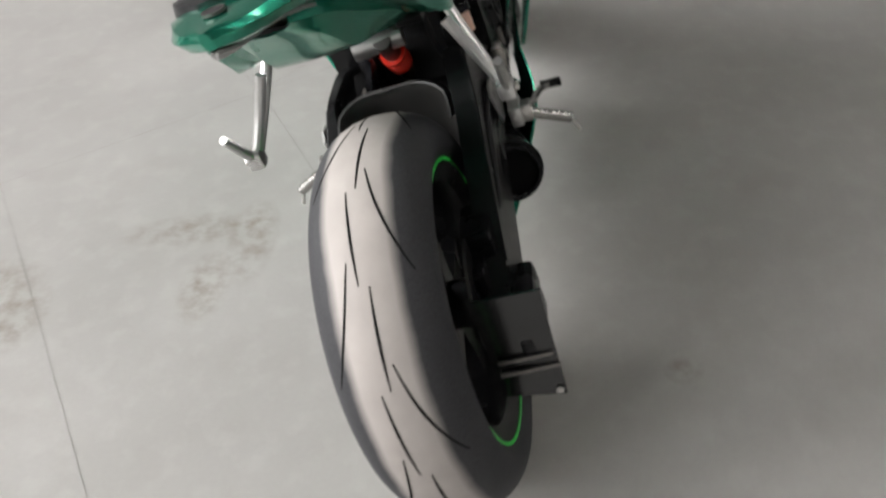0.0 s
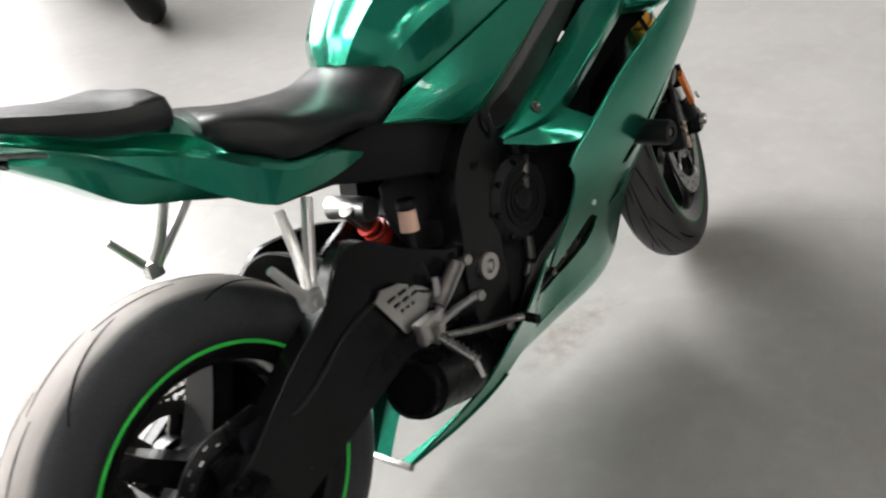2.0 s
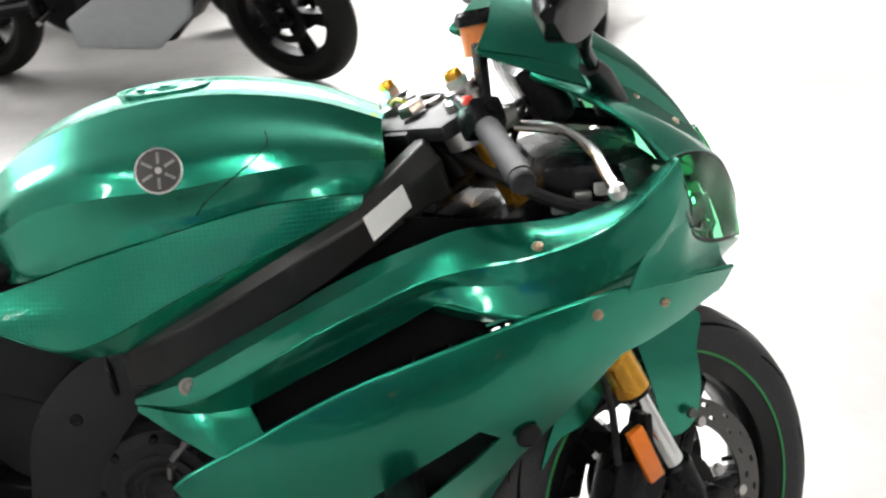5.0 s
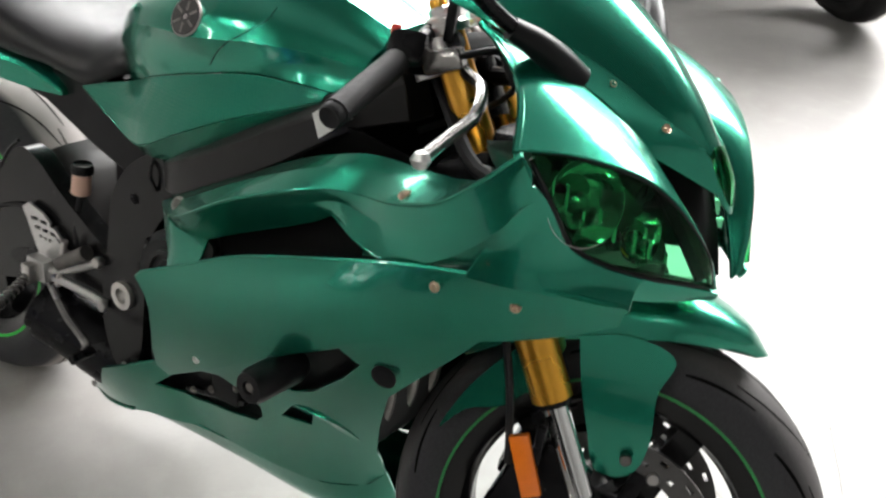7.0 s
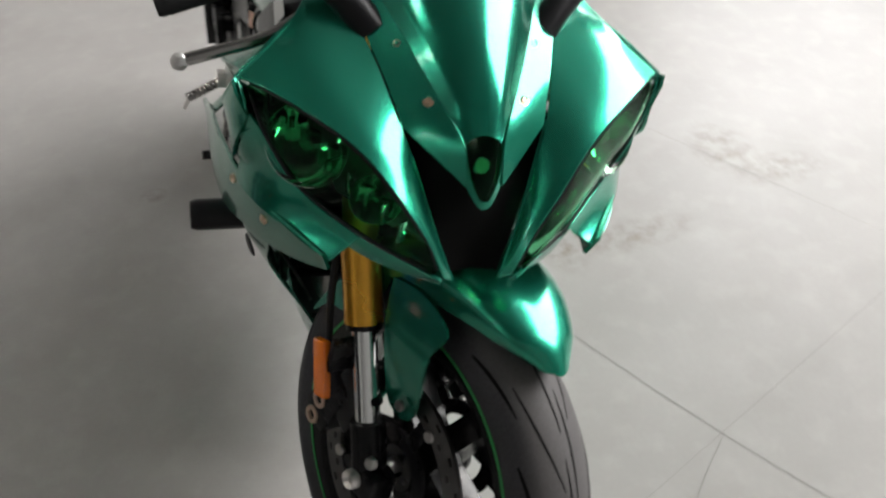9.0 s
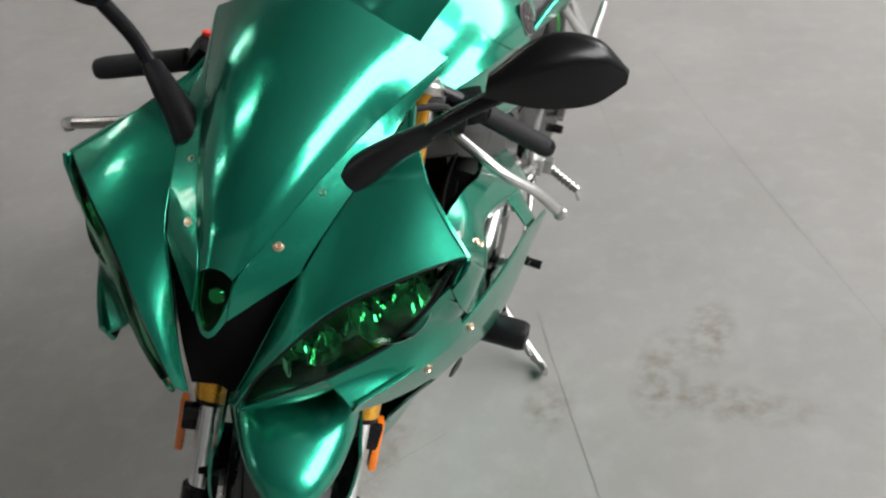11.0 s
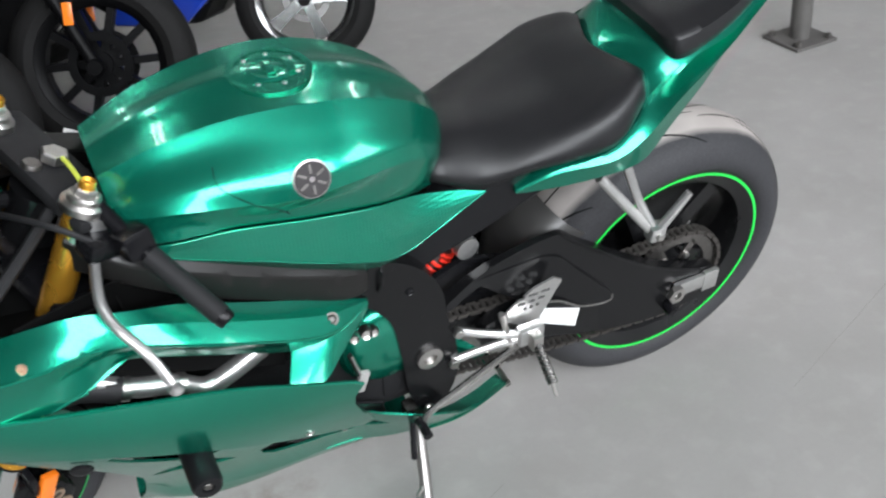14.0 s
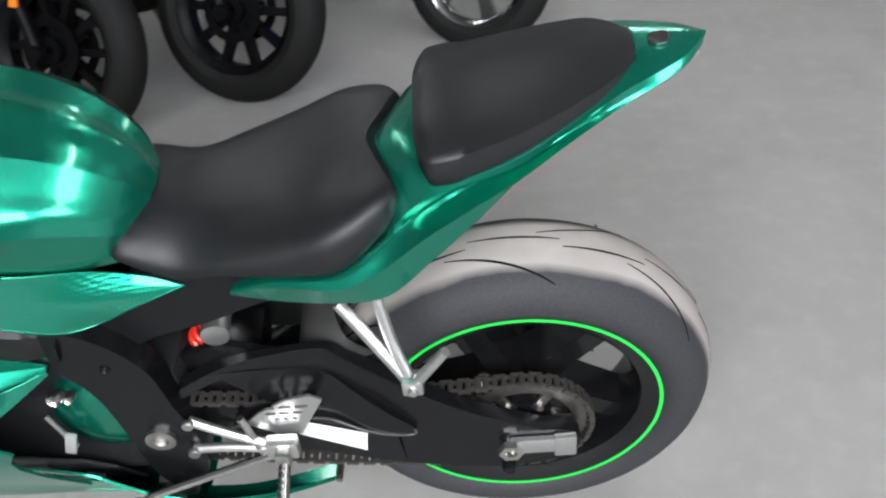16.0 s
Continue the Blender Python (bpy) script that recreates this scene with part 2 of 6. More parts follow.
MIRROR_BLACK = plain("gloss black mirror shell", (0.004, 0.004, 0.0045), 0.26, 0, 0.02, 60, spec=0.22)
HUGGER_BLACK = plain("dusty black moulded plastic", (0.036, 0.035, 0.034), 0.40, 0, 0.08, 300, spec=0.5)
BADGE_METAL = plain("worn badge metal", (0.36, 0.33, 0.33), 0.34, 0.9, 0.05, 300)
SILVER_COVER = plain("silver dust cover cloth", (0.34, 0.35, 0.37), 0.55, 0.3, 0.15, 30, 0, 0.2)


def glow(name, color, power):
    m, n, l, b = mat(name)
    b.inputs["Base Color"].default_value = (0.9, 0.9, 0.9, 1)
    b.inputs["Emission Color"].default_value, b.inputs["Emission Strength"].default_value = (*color, 1), power
    return m


TUBE_GLOW = glow("lit fluorescent tube", (1.0, 0.97, 0.92), 32.0)

# ---- geometry helpers ----
from mathutils.geometry import delaunay_2d_cdt
from mathutils.bvhtree import BVHTree


def thicken(bm, t):
    """Gives a sheet two faces and a rim, half the thickness to each side."""
    bm.normal_update()
    faces, rim = bm.faces[:], [e for e in bm.edges if len(e.link_faces) == 1]
    loops = [(e.link_loops[0].vert, e.link_loops[0].link_loop_next.vert) for e in rim]
    shift = {v: v.normal * t / 2 for v in bm.verts}
    twin = {v: bm.verts.new(v.co - d) for v, d in shift.items()}
    for v, d in shift.items():
        v.co += d
    for f in faces:
        bm.faces.new([twin[v] for v in reversed(f.verts)])
    for a, b in loops:
        bm.faces.new((b, a, twin[a], twin[b]))


def link_mesh(name, bm, material, parent=None, label="", smooth=True, angle=35, thick=0.0, bevel=0.0):
    me = bpy.data.meshes.new(name)
    bmesh.ops.recalc_face_normals(bm, faces=bm.faces)
    if thick:
        thicken(bm, thick)
    bm.to_mesh(me)
    bm.free()
    for m in material if isinstance(material, (list, tuple)) else [material]:
        me.materials.append(m)
    if smooth:
        me.shade_smooth()
        me.set_sharp_from_angle(angle=radians(angle))
    ob = new(name, me)
    if parent:
        ob.parent = parent
    if label:
        ob["label"] = label
    if bevel:
        b = ob.modifiers.new("edge", "BEVEL")
        b.width, b.segments, b.limit_method, b.angle_limit = bevel, 2, "ANGLE", radians(40)
    return ob


def part(name, bm, material, parent, label="", **kw):
    return link_mesh(name, bm, material, parent, label, **kw)


def spline(pts, n):
    """Catmull-Rom through the points, n samples at even chord length."""
    p = [Vector(a) for a in pts]
    if len(p) == 2:
        return [p[0].lerp(p[1], i / (n - 1)) for i in range(n)]
    cum = [0.0]
    for a, b in zip(p, p[1:]):
        cum.append(cum[-1] + max(1e-6, (b - a).length))
    out = []
    for i in range(n):
        d, k = cum[-1] * i / (n - 1), 0
        while k < len(p) - 2 and d > cum[k + 1]:
            k += 1
        u, h = (d - cum[k]) / (cum[k + 1] - cum[k]), cum[k + 1] - cum[k]
        m0 = (p[k + 1] - p[k - 1]) * (h / (cum[k + 1] - cum[k - 1])) if k else p[1] - p[0]
        m1 = (p[k + 2] - p[k]) * (h / (cum[k + 2] - cum[k])) if k < len(p) - 2 else p[-1] - p[-2]
        u2, u3 = u * u, u * u * u
        out.append(p[k] * (2 * u3 - 3 * u2 + 1) + m0 * (u3 - 2 * u2 + u) + p[k + 1] * (3 * u2 - 2 * u3) + m1 * (u3 - u2))
    return out


def skin(curves, n=28, m=4, loop=False, caps=False, flat=False, sharp=()):
    """A surface through guide curves; m steps between two of them, straight across when flat."""
    lines = [spline(c, n) for c in curves]
    cols = []
    for i in range(n):
        ring = [l[i] for l in lines]
        if flat:
            cols.append([ring[j].lerp(ring[j + 1], s / m) for j in range(len(ring) - 1) for s in range(m)] + [ring[-1]])
        else:
            ends, col = [0] + sorted(sharp) + [len(ring) - 1], []
            for a, b in zip(ends, ends[1:]):
                col += spline(ring[a:b + 1], (b - a) * m + 1)[:-1]
            cols.append(col + [ring[-1]])
    bm = bmesh.new()
    vs = [[bm.verts.new(v) for v in col] for col in cols]
    k = len(vs[0])
    for i in range(n - 1):
        for j in range(k - (0 if loop else 1)):
            bm.faces.new((vs[i][j], vs[i][(j + 1) % k], vs[i + 1][(j + 1) % k], vs[i + 1][j]))
    if caps:
        bm.faces.new(vs[0])
        bm.faces.new(vs[-1])
    bmesh.ops.remove_doubles(bm, verts=bm.verts, dist=1e-5)
    return bm


def flip(curve, s):
    return [(x, y * s, z) for x, y, z in curve]


def body_of(curves, n=32, m=4, sharp=()):
    """A closed symmetric body from guide curves of its left half, lowest first, the middle line last."""
    return skin(list(curves) + [flip(c, -1) for c in reversed(curves[:-1])], n, m, loop=True, caps=True, sharp=list(sharp) + [2 * len(curves) - 2 - i for i in sharp])


def tube(pts, r, n=16, k=10, r2=None, smooth=True):
    line = spline(pts, n) if smooth and len(pts) > 2 else [Vector(p) for p in pts]
    bm = bmesh.new()
    rings, n = [], len(line)
    up = Vector((0, 0, 1))
    for i, p in enumerate(line):
        d = (line[min(i + 1, n - 1)] - line[max(i - 1, 0)]).normalized()
        a = d.cross(up if abs(d.z) < 0.9 else Vector((1, 0, 0))).normalized()
        b = d.cross(a)
        rad = r if r2 is None else r + (r2 - r) * i / (n - 1)
        rings.append([bm.verts.new(p + rad * (math.cos(t) * a + math.sin(t) * b)) for t in (2 * math.pi * j / k for j in range(k))])
    for p, q in zip(rings, rings[1:]):
        for j in range(k):
            bm.faces.new((p[j], p[(j + 1) % k], q[(j + 1) % k], q[j]))
    bm.faces.new(rings[0])
    bm.faces.new(rings[-1])
    return bm


def lathe(profile, steps=64, axis="y"):
    """Turns a closed profile of (radius, along) round an axis."""
    bm = bmesh.new()
    rings = []
    for i in range(steps):
        a = 2 * math.pi * i / steps
        c, s = math.cos(a), math.sin(a)
        rings.append([bm.verts.new((r * c, h, r * s) if axis == "y" else (r * c, r * s, h)) for r, h in profile])
    k = len(profile)
    for i in range(steps):
        p, q = rings[i], rings[(i + 1) % steps]
        for j in range(k):
            f = [p[j], p[(j + 1) % k], q[(j + 1) % k], q[j]]
            bm.faces.new(f)
    bmesh.ops.remove_doubles(bm, verts=bm.verts, dist=1e-6)
    return bm


def boxm(sx, sy, sz, at=(0, 0, 0), bevel=0.0, turn=None):
    bm = bmesh.new()
    bmesh.ops.create_cube(bm, size=1)
    bmesh.ops.scale(bm, vec=(sx, sy, sz), verts=bm.verts)
    if bevel:
        bmesh.ops.bevel(bm, geom=bm.edges[:], offset=bevel, segments=2, affect="EDGES", profile=0.6)
    if turn:
        bmesh.ops.transform(bm, matrix=turn, verts=bm.verts)
    bmesh.ops.translate(bm, vec=at, verts=bm.verts)
    return bm


def prism(outline, y0, y1):
    """An (x, z) outline stood between two y."""
    bm = bmesh.new()
    a = [bm.verts.new((x, y0, z)) for x, z in outline]
    b = [bm.verts.new((x, y1, z)) for x, z in outline]
    for i in range(len(a)):
        j = (i + 1) % len(a)
        bm.faces.new((a[i], a[j], b[j], b[i]))
    bmesh.ops.triangulate(bm, faces=[bm.faces.new(a), bm.faces.new(b)])
    bmesh.ops.dissolve_limit(bm, angle_limit=0.01, verts=bm.verts, edges=bm.edges)
    return bm


def smooth_outline(pts, n):
    out = spline([(x, 0, z) for x, z in list(pts) + [pts[0]]], n + 1)
    return [(v.x, v.z) for v in out[:-1]]


def inside(x, z, poly):
    hit = False
    for (x0, z0), (x1, z1) in zip(poly, poly[1:] + poly[:1]):
        if (z0 > z) != (z1 > z) and x < (x1 - x0) * (z - z0) / (z1 - z0) + x0:
            hit = not hit
    return hit


def plate(outline, holes, depth, step=0.035):
    """A sheet over an (x, z) outline with holes, bent to y = depth(x, z)."""
    pts, edges = [], []
    for loop in [outline] + list(holes):
        fine, first = [], len(pts)
        for (x0, z0), (x1, z1) in zip(loop, loop[1:] + loop[:1]):
            k = max(1, int(math.hypot(x1 - x0, z1 - z0) / step + 0.5))
            fine += [(x0 + (x1 - x0) * i / k, z0 + (z1 - z0) * i / k) for i in range(k)]
        pts += [Vector(p) for p in fine]
        edges += [(first + i, first + (i + 1) % len(fine)) for i in range(len(fine))]
    xs, zs = [p[0] for p in outline], [p[1] for p in outline]
    rim = list(pts)
    for j in range(1, int((max(zs) - min(zs)) / step) + 1):
        for i in range(1, int((max(xs) - min(xs)) / step) + 1):
            q = Vector((min(xs) + step * (i + 0.5 * (j % 2)), min(zs) + step * j))
            if inside(q.x, q.y, outline) and not any(inside(q.x, q.y, h) for h in holes) and min((q - r).length for r in rim) > step * 0.5:
                pts.append(q)
    vs, _, faces, _, _, _ = delaunay_2d_cdt(pts, edges, [], 0, 1e-5)
    bm = bmesh.new()
    bv = [bm.verts.new((v.x, depth(v.x, v.y), v.y)) for v in vs]
    for f in faces:
        c = sum((vs[i] for i in f), Vector((0, 0))) / len(f)
        if inside(c.x, c.y, outline) and not any(inside(c.x, c.y, h) for h in holes):
            bm.faces.new([bv[i] for i in f])
    bmesh.ops.delete(bm, geom=[v for v in bm.verts if not v.link_faces], context="VERTS")
    return bm


def soft_sheet(controls):
    """A smooth cubic depth y(x, z) close to a few (x, z, y) controls."""
    c = np.array(controls, float)

    def terms(x, z):
        x, z = x - 1.0, z - 0.45
        return np.stack([x * 0 + 1, x, z, x * x, x * z, z * z, x ** 3, x * x * z, x * z * z, z ** 3], -1)

    w = np.linalg.lstsq(terms(c[:, 0], c[:, 1]), c[:, 2], rcond=None)[0]
    return lambda x, z: float(terms(np.float64(x), np.float64(z)) @ w)


def surface_y(ob, side):
    """The outermost y of a panel's mesh at (x, z), seen from one side."""
    me = ob.data
    tree = BVHTree.FromPolygons([v.co for v in me.vertices], [p.vertices[:] for p in me.polygons])

    def at(x, z):
        hit = tree.ray_cast(Vector((x, side, z)), Vector((0, -side, 0)))[0]
        return hit.y if hit else 0.15 * side

    return at


def disc(at, normal, r, h, k=20, dish=0.0):
    """A short round boss with a softened rim, standing on at along normal."""
    bm = lathe([(0, 0), (r, 0), (r, h * 0.7), (r * 0.85, h), (r * 0.5, h - dish), (0, h - dish)], k, "z")
    q = Vector((0, 0, 1)).rotation_difference(Vector(normal)).to_matrix().to_4x4()
    bmesh.ops.transform(bm, matrix=Matrix.Translation(at) @ q, verts=bm.verts)
    return bm


def moved(bm, m):
    bmesh.ops.transform(bm, matrix=m, verts=bm.verts)
    return bm


def ring(at, normal, r, r_in, h, k=24):
    bm = lathe([(r_in, 0), (r, 0), (r, h), (r_in, h)], k, "z")
    q = Vector((0, 0, 1)).rotation_difference(Vector(normal)).to_matrix().to_4x4()
    return moved(bm, Matrix.Translation(at) @ q)


def join(*bms):
    out = bmesh.new()
    for b in bms:
        me = bpy.data.meshes.new("tmp")
        b.to_mesh(me)
        b.free()
        out.from_mesh(me)
        bpy.data.meshes.remove(me)
    return out

# ---- the hall ----
tagged(link_mesh("floor", boxm(18.2, 18.8, 0.1, (2.9, -0.7, -0.05)), CONCRETE), "smooth grey worn concrete hall floor", "floor", kind="structure")
# walls and ceiling stay out of view: added to bound and tune the light
for nm, sx, sy, h, at in (("wall_east", 0.2, 18.7, 8.0, (12.0, -0.75, 4.0)), ("wall_south", 18.4, 0.2, 8.0, (2.9, -10.2, 4.0)), ("wall_north_west", 1.6, 0.2, 8.0, (-5.5, 8.7, 4.0)), ("wall_north_east", 6.9, 0.2, 8.0, (8.55, 8.7, 4.0)),
                          ("wall_north_apron", 9.8, 0.2, 3.0, (0.2, 8.7, 1.5)), ("wall_north_lintel", 9.8, 0.2, 0.4, (0.2, 8.7, 7.8)), ("wall_west", 0.2, 14.1, 8.0, (-6.2, -3.05, 4.0)), ("wall_west_north", 0.2, 1.0, 8.0, (-6.2, 8.1, 4.0)),
                          ("wall_west_apron", 0.2, 3.6, 3.0, (-6.2, 5.8, 1.5)), ("wall_west_lintel", 0.2, 3.6, 1.8, (-6.2, 5.8, 7.1))):
    tagged(link_mesh(nm, boxm(sx, sy, h, at), WALL), "unseen grey hall wall added to shape the light", "wall", kind="structure")
tagged(link_mesh("ceiling", boxm(18.6, 19.2, 0.1, (2.9, -0.7, 8.05)), CEILING), "unseen dark hall ceiling added to hold down bounce light", "ceiling", kind="structure")
tagged(link_mesh("ground", boxm(160, 160, 0.1, (2.8, 0, -0.16)), YARD), "pale yard outside the high windows", "ground", kind="structure")


def tube_light():
    """A twin-tube batten: a shallow white tray, two glowing tubes and their end caps."""
    lamp = new("ceiling_light")
    part("tray", skin([[(-.75, -.14, .03), (.75, -.14, .03)], [(-.75, -.10, .07), (.75, -.10, .07)], [(-.75, .10, .07), (.75, .10, .07)], [(-.75, .14, .03), (.75, .14, .03)]], 2, 1, flat=True), WHITE_METAL, lamp, thick=.003)
    for y in (-.07, .07):
        part("tube", tube([(-.70, y, .02), (.70, y, .02)], .019, 2, 10), TUBE_GLOW, lamp, "lit white fluorescent tube")
        for x in (-.72, .72):
            part("end_cap", boxm(.03, .05, .05, (x, y, .03), .004), WHITE_METAL, lamp)
    for x in (-.5, .5):
        part("hanger", tube([(x, 0, .07), (x, 0, 4.0)], .006, 2, 6), WHITE_METAL, lamp)
    return tagged(lamp, "hanging twin fluorescent batten light, lit", "ceiling light", "ceiling lights in rows")


first = tube_light()
spots = [(-3.4, 4.8), (-0.4, 4.8), (2.6, 4.8), (-1.4, -2.2), (1.7, -2.2), (-3.6, -4.6), (-0.6, -4.6), (2.4, -4.6), (5.4, -4.6)]
ACROSS = Matrix.Rotation(radians(90), 4, "Z")
first.matrix_world = Matrix.Translation((*spots[0], 4.0)) @ ACROSS
for x, y in spots[1:]:
    copy_thing(first, Matrix.Translation((x, y, 4.0)) @ ACROSS)

# steel post with its foot plate
post = new("steel_post")
post.location = (-1.50, -1.085, 0)
part("pole", tube([(0, 0, .012), (0, 0, 8.0)], .036, 2, 24), POST_STEEL, post)
part("foot_plate", boxm(.18, .18, .012, (0, 0, .0065), .002), POST_STEEL, post, "rusty square foot plate")
for x in (-.068, .068):
    for y in (-.068, .068):
        part("anchor_bolt", disc((x, y, .012), (0, 0, 1), .012, .016, 6), DARK_STEEL, post)
tagged(post, "dark round steel post bolted to the floor", "post")


# sawn joints and cracks in the slab
def floor_line(name, pts, w, label):
    bm = bmesh.new()
    line = spline([(x, y, 0) for x, y in pts], 14)
    rows = []
    for i, p in enumerate(line):
        d = (line[min(i + 1, 13)] - line[max(i - 1, 0)]).normalized()
        q = Vector((-d.y, d.x, 0)) * (w * (0.7 + 0.6 * random.random()))
        j = Vector((-d.y, d.x, 0)) * random.uniform(-w, w) * 1.2
        rows.append([bm.verts.new(p + j + q + Vector((0, 0, .0008))), bm.verts.new(p + j - q + Vector((0, 0, .0008)))])
    for a, b in zip(rows, rows[1:]):
        bm.faces.new((a[0], a[1], b[1], b[0]))
    return tagged(link_mesh(name, bm, JOINT), label, "floor crack", kind="structure")


for pts in ([(.45, .24), (.72, .367), (1.214, .61), (1.60, .83), (2.2, 1.13)], [(1.85, -.55), (1.54, .03), (1.233, .64), (.963, 1.181), (.62, 1.85)], [(1.75, .24), (1.601, .585), (1.471, .857)], [(1.24, .63), (1.36, .52), (1.50, .44)],
            [(-1.1, -.02), (-.697, .134), (-.214, .32)], [(2.259, 2.045), (1.2, 1.42), (-.121, .703), (-.9, .3)], [(.85, .15), (.98, .05), (1.12, -.02)]):
    floor_line("floor_crack", pts, .0006, "thin dark crack in the concrete floor")

# ---- the motorcycle: x ahead from the rear axle, y to its left, z up, then leaned on its stand ----
LEAN = Matrix(((0.99994, 0.00209, -0.01036, 0), (0.0, 0.98032, 0.19744, 0), (0.01056, -0.19743, 0.98026, 0.0005), (0, 0, 0, 1)))
bike = new("motorcycle")
bike.matrix_world = LEAN
tagged(bike, "metallic green sport motorcycle with black seats leaning on its side stand", "motorcycle")
RAKE = radians(24)
STEER = Matrix.Translation((1.477, 0, 0)) @ Matrix.Rotation(radians(23.2), 4, Vector((-math.sin(RAKE), 0, math.cos(RAKE)))) @ Matrix.Translation((-1.477, 0, 0))


def steered(ob):
    ob.matrix_local = STEER
    return ob


def both(name, curves, material, n=28, m=4, thick=0.004, flat=False, label="", bevel=0.0012, angle=35):
    """A body panel and its mirror image."""
    return [part(name, skin([flip(c, s) for c in curves], n, m, flat=flat), material, bike, label, thick=thick, bevel=bevel, angle=angle) for s in (1, -1)]


def screw(at, normal, r, parent, material=None):
    o = part("screw", join(disc(at, normal, r, 0.004, 14, 0.002), ring(at, normal, r * 1.45, r * 0.9, 0.0015, 14)), material or STEEL, parent, "small steel fairing screw")
    return o


# -- tank
T_SEAM = [(.535, .098, .742), (.575, .117, .752), (.654, .145, .780), (.758, .158, .808), (.86, .158, .830), (.944, .152, .834), (1.0, .125, .825)]
T_LOW = [(.527, .096, .757), (.56, .118, .770), (.62, .143, .798), (.70, .158, .824), (.78, .162, .834), (.86, .160, .848), (.94, .146, .852), (1.005, .116, .843)]
T_BULGE = [(.510, .085, .778), (.535, .113, .806), (.60, .146, .842), (.68, .171, .858), (.765, .179, .862), (.86, .166, .872), (.94, .145, .873), (1.01, .110, .862)]
T_BELLY = [(0.503, 0.071, 0.79), (0.527, 0.101, 0.822), (0.595, 0.135, 0.866), (0.68, 0.161, 0.884), (0.757, 0.1695, 0.888), (0.86, 0.15, 0.899), (0.94, 0.125, 0.893), (1.01, 0.099, 0.873)]
T_SHOULDER = [(.492, .055, .795), (.513, .082, .835), (.57, .108, .882), (.65, .125, .918), (.74, .127, .938), (.83, .115, .941), (.93, .100, .925), (1.01, .080, .895)]
T_EDGE = [(.484, .028, .803), (.505, .045, .846), (.565, .062, .899), (.65, .075, .938), (.74, .080, .956), (.83, .075, .956), (.93, .066, .938), (1.012, .055, .906)]
T_MID = [(.482, 0, .806), (.503, 0, .850), (.563, 0, .904), (.65, 0, .944), (.74, 0, .961), (.83, 0, .960), (.93, 0, .942), (1.012, 0, .908)]
T_CREASE = [(a[0] * .25 + b[0] * .75, a[1] * .25 + b[1] * .75 + .001, a[2] * .25 + b[2] * .75 + .002) for a, b in zip(T_SHOULDER, T_EDGE)]
T_FLANK = [(a[0], a[1] - .003, a[2] - .010) for a in T_SHOULDER]
T_INNER = [(a[0], a[1] * .55, a[2] - .001) for a in T_EDGE]
tank = part("fuel_tank", body_of([T_SEAM, T_LOW, T_BULGE, T_BELLY, T_FLANK, T_CREASE, T_INNER, T_MID], 44, 6, sharp=(2, 5)), PAINT, bike, "bulging metallic green fuel tank with a sharp shoulder crease", angle=16)
for s in (1, -1):
    skin_y = surface_y(tank, s)
    GROOVE = [(x, skin_y(x, z) * .999, z) for x, z in ((.782, .825), (.80, .845), (.83, .868), (.855, .885), (.872, .900), (.870, .915))]
    part("panel_gap", tube(GROOVE, .0008, 24, 6), BLACK, tank)
    by = skin_y(.749, .884)
    em = part("badge", disc((.749, by - .002 * s, .884), (-.02, s, .46), .0275, .0030, 28), BADGE_METAL, tank, "round silver and dark tank badge")
    part("badge_field", ring((.749, by - .0010 * s, .8842), (-.02, s, .46), .0252, .004, .0026, 28), BADGE, em)
    q = Vector((0, 0, 1)).rotation_difference(Vector((-.02, s, .46))).to_matrix().to_4x4()
    for k in range(6):
        part("badge_spoke", moved(boxm(.013, .0034, .002, (.0150, 0, .0026), 0, None), Matrix.Translation((.749, by - .001 * s, .884)) @ q @ Matrix.Rotation(radians(30 + 60 * k), 4, "Z")), DARK_STEEL, em)
cap = part("fuel_cap", join(ring((.742, 0, .948), (-.06, 0, 1), .062, .052, .0105, 44), ring((.742, 0, .948), (-.06, 0, 1), .050, .034, .0095, 44), disc((.742, 0, .950), (-.06, 0, 1), .033, .011, 36, .002)), PAINT, tank, "round flush lockable fuel cap")
for k in range(7):
    a = 2 * math.pi * k / 7
    part("cap_bolt", disc((.742 + .042 * math.cos(a), .042 * math.sin(a), .9570 + .0026 * math.cos(a)), (-.06, 0, 1), .0036, .0022, 10), BADGE_METAL, cap)
part("lock_cover", boxm(.014, .034, .004, (.742, 0, .9615), .0015), PAINT, cap)
part("cap_hinge", boxm(.012, .04, .004, (.712, 0, .9585), .0015), PAINT, cap)
# knee panels under the seam
K_TIP = (.450, .124, .716)
K_TOP = [K_TIP, (.500, .116, .731)] + [(x, y + .004, z - .0005) for x, y, z in T_SEAM[1:-1]] + [(.98, .140, .829)]
K_MID = [K_TIP, (.512, .129, .716), (.580, .142, .712), (.655, .157, .727), (.755, .168, .762), (.850, .166, .795), (.940, .157, .813), (.978, .149, .823)]
K_FOLD = [K_TIP, (.518, .137, .696), (.590, .145, .668), (.640, .160, .676), (.738, .171, .722), (.840, .168, .767), (.939, .157, .804), (.977, .150, .819)]
K_LOW = [K_TIP, (.520, .133, .690), (.592, .134, .658), (.650, .136, .640), (.749, .146, .690), (.842, .150, .742), (.938, .150, .795), (.976, .149, .816)]
both("knee_panel", [K_TOP, K_MID, K_FOLD], PAINT_DIMPLED, 32, 4, label="green knee panel with a fine grip pattern below the tank")
both("knee_facet", [K_FOLD, K_LOW], PAINT, 32, 4, label="smooth lower facet of the knee panel")

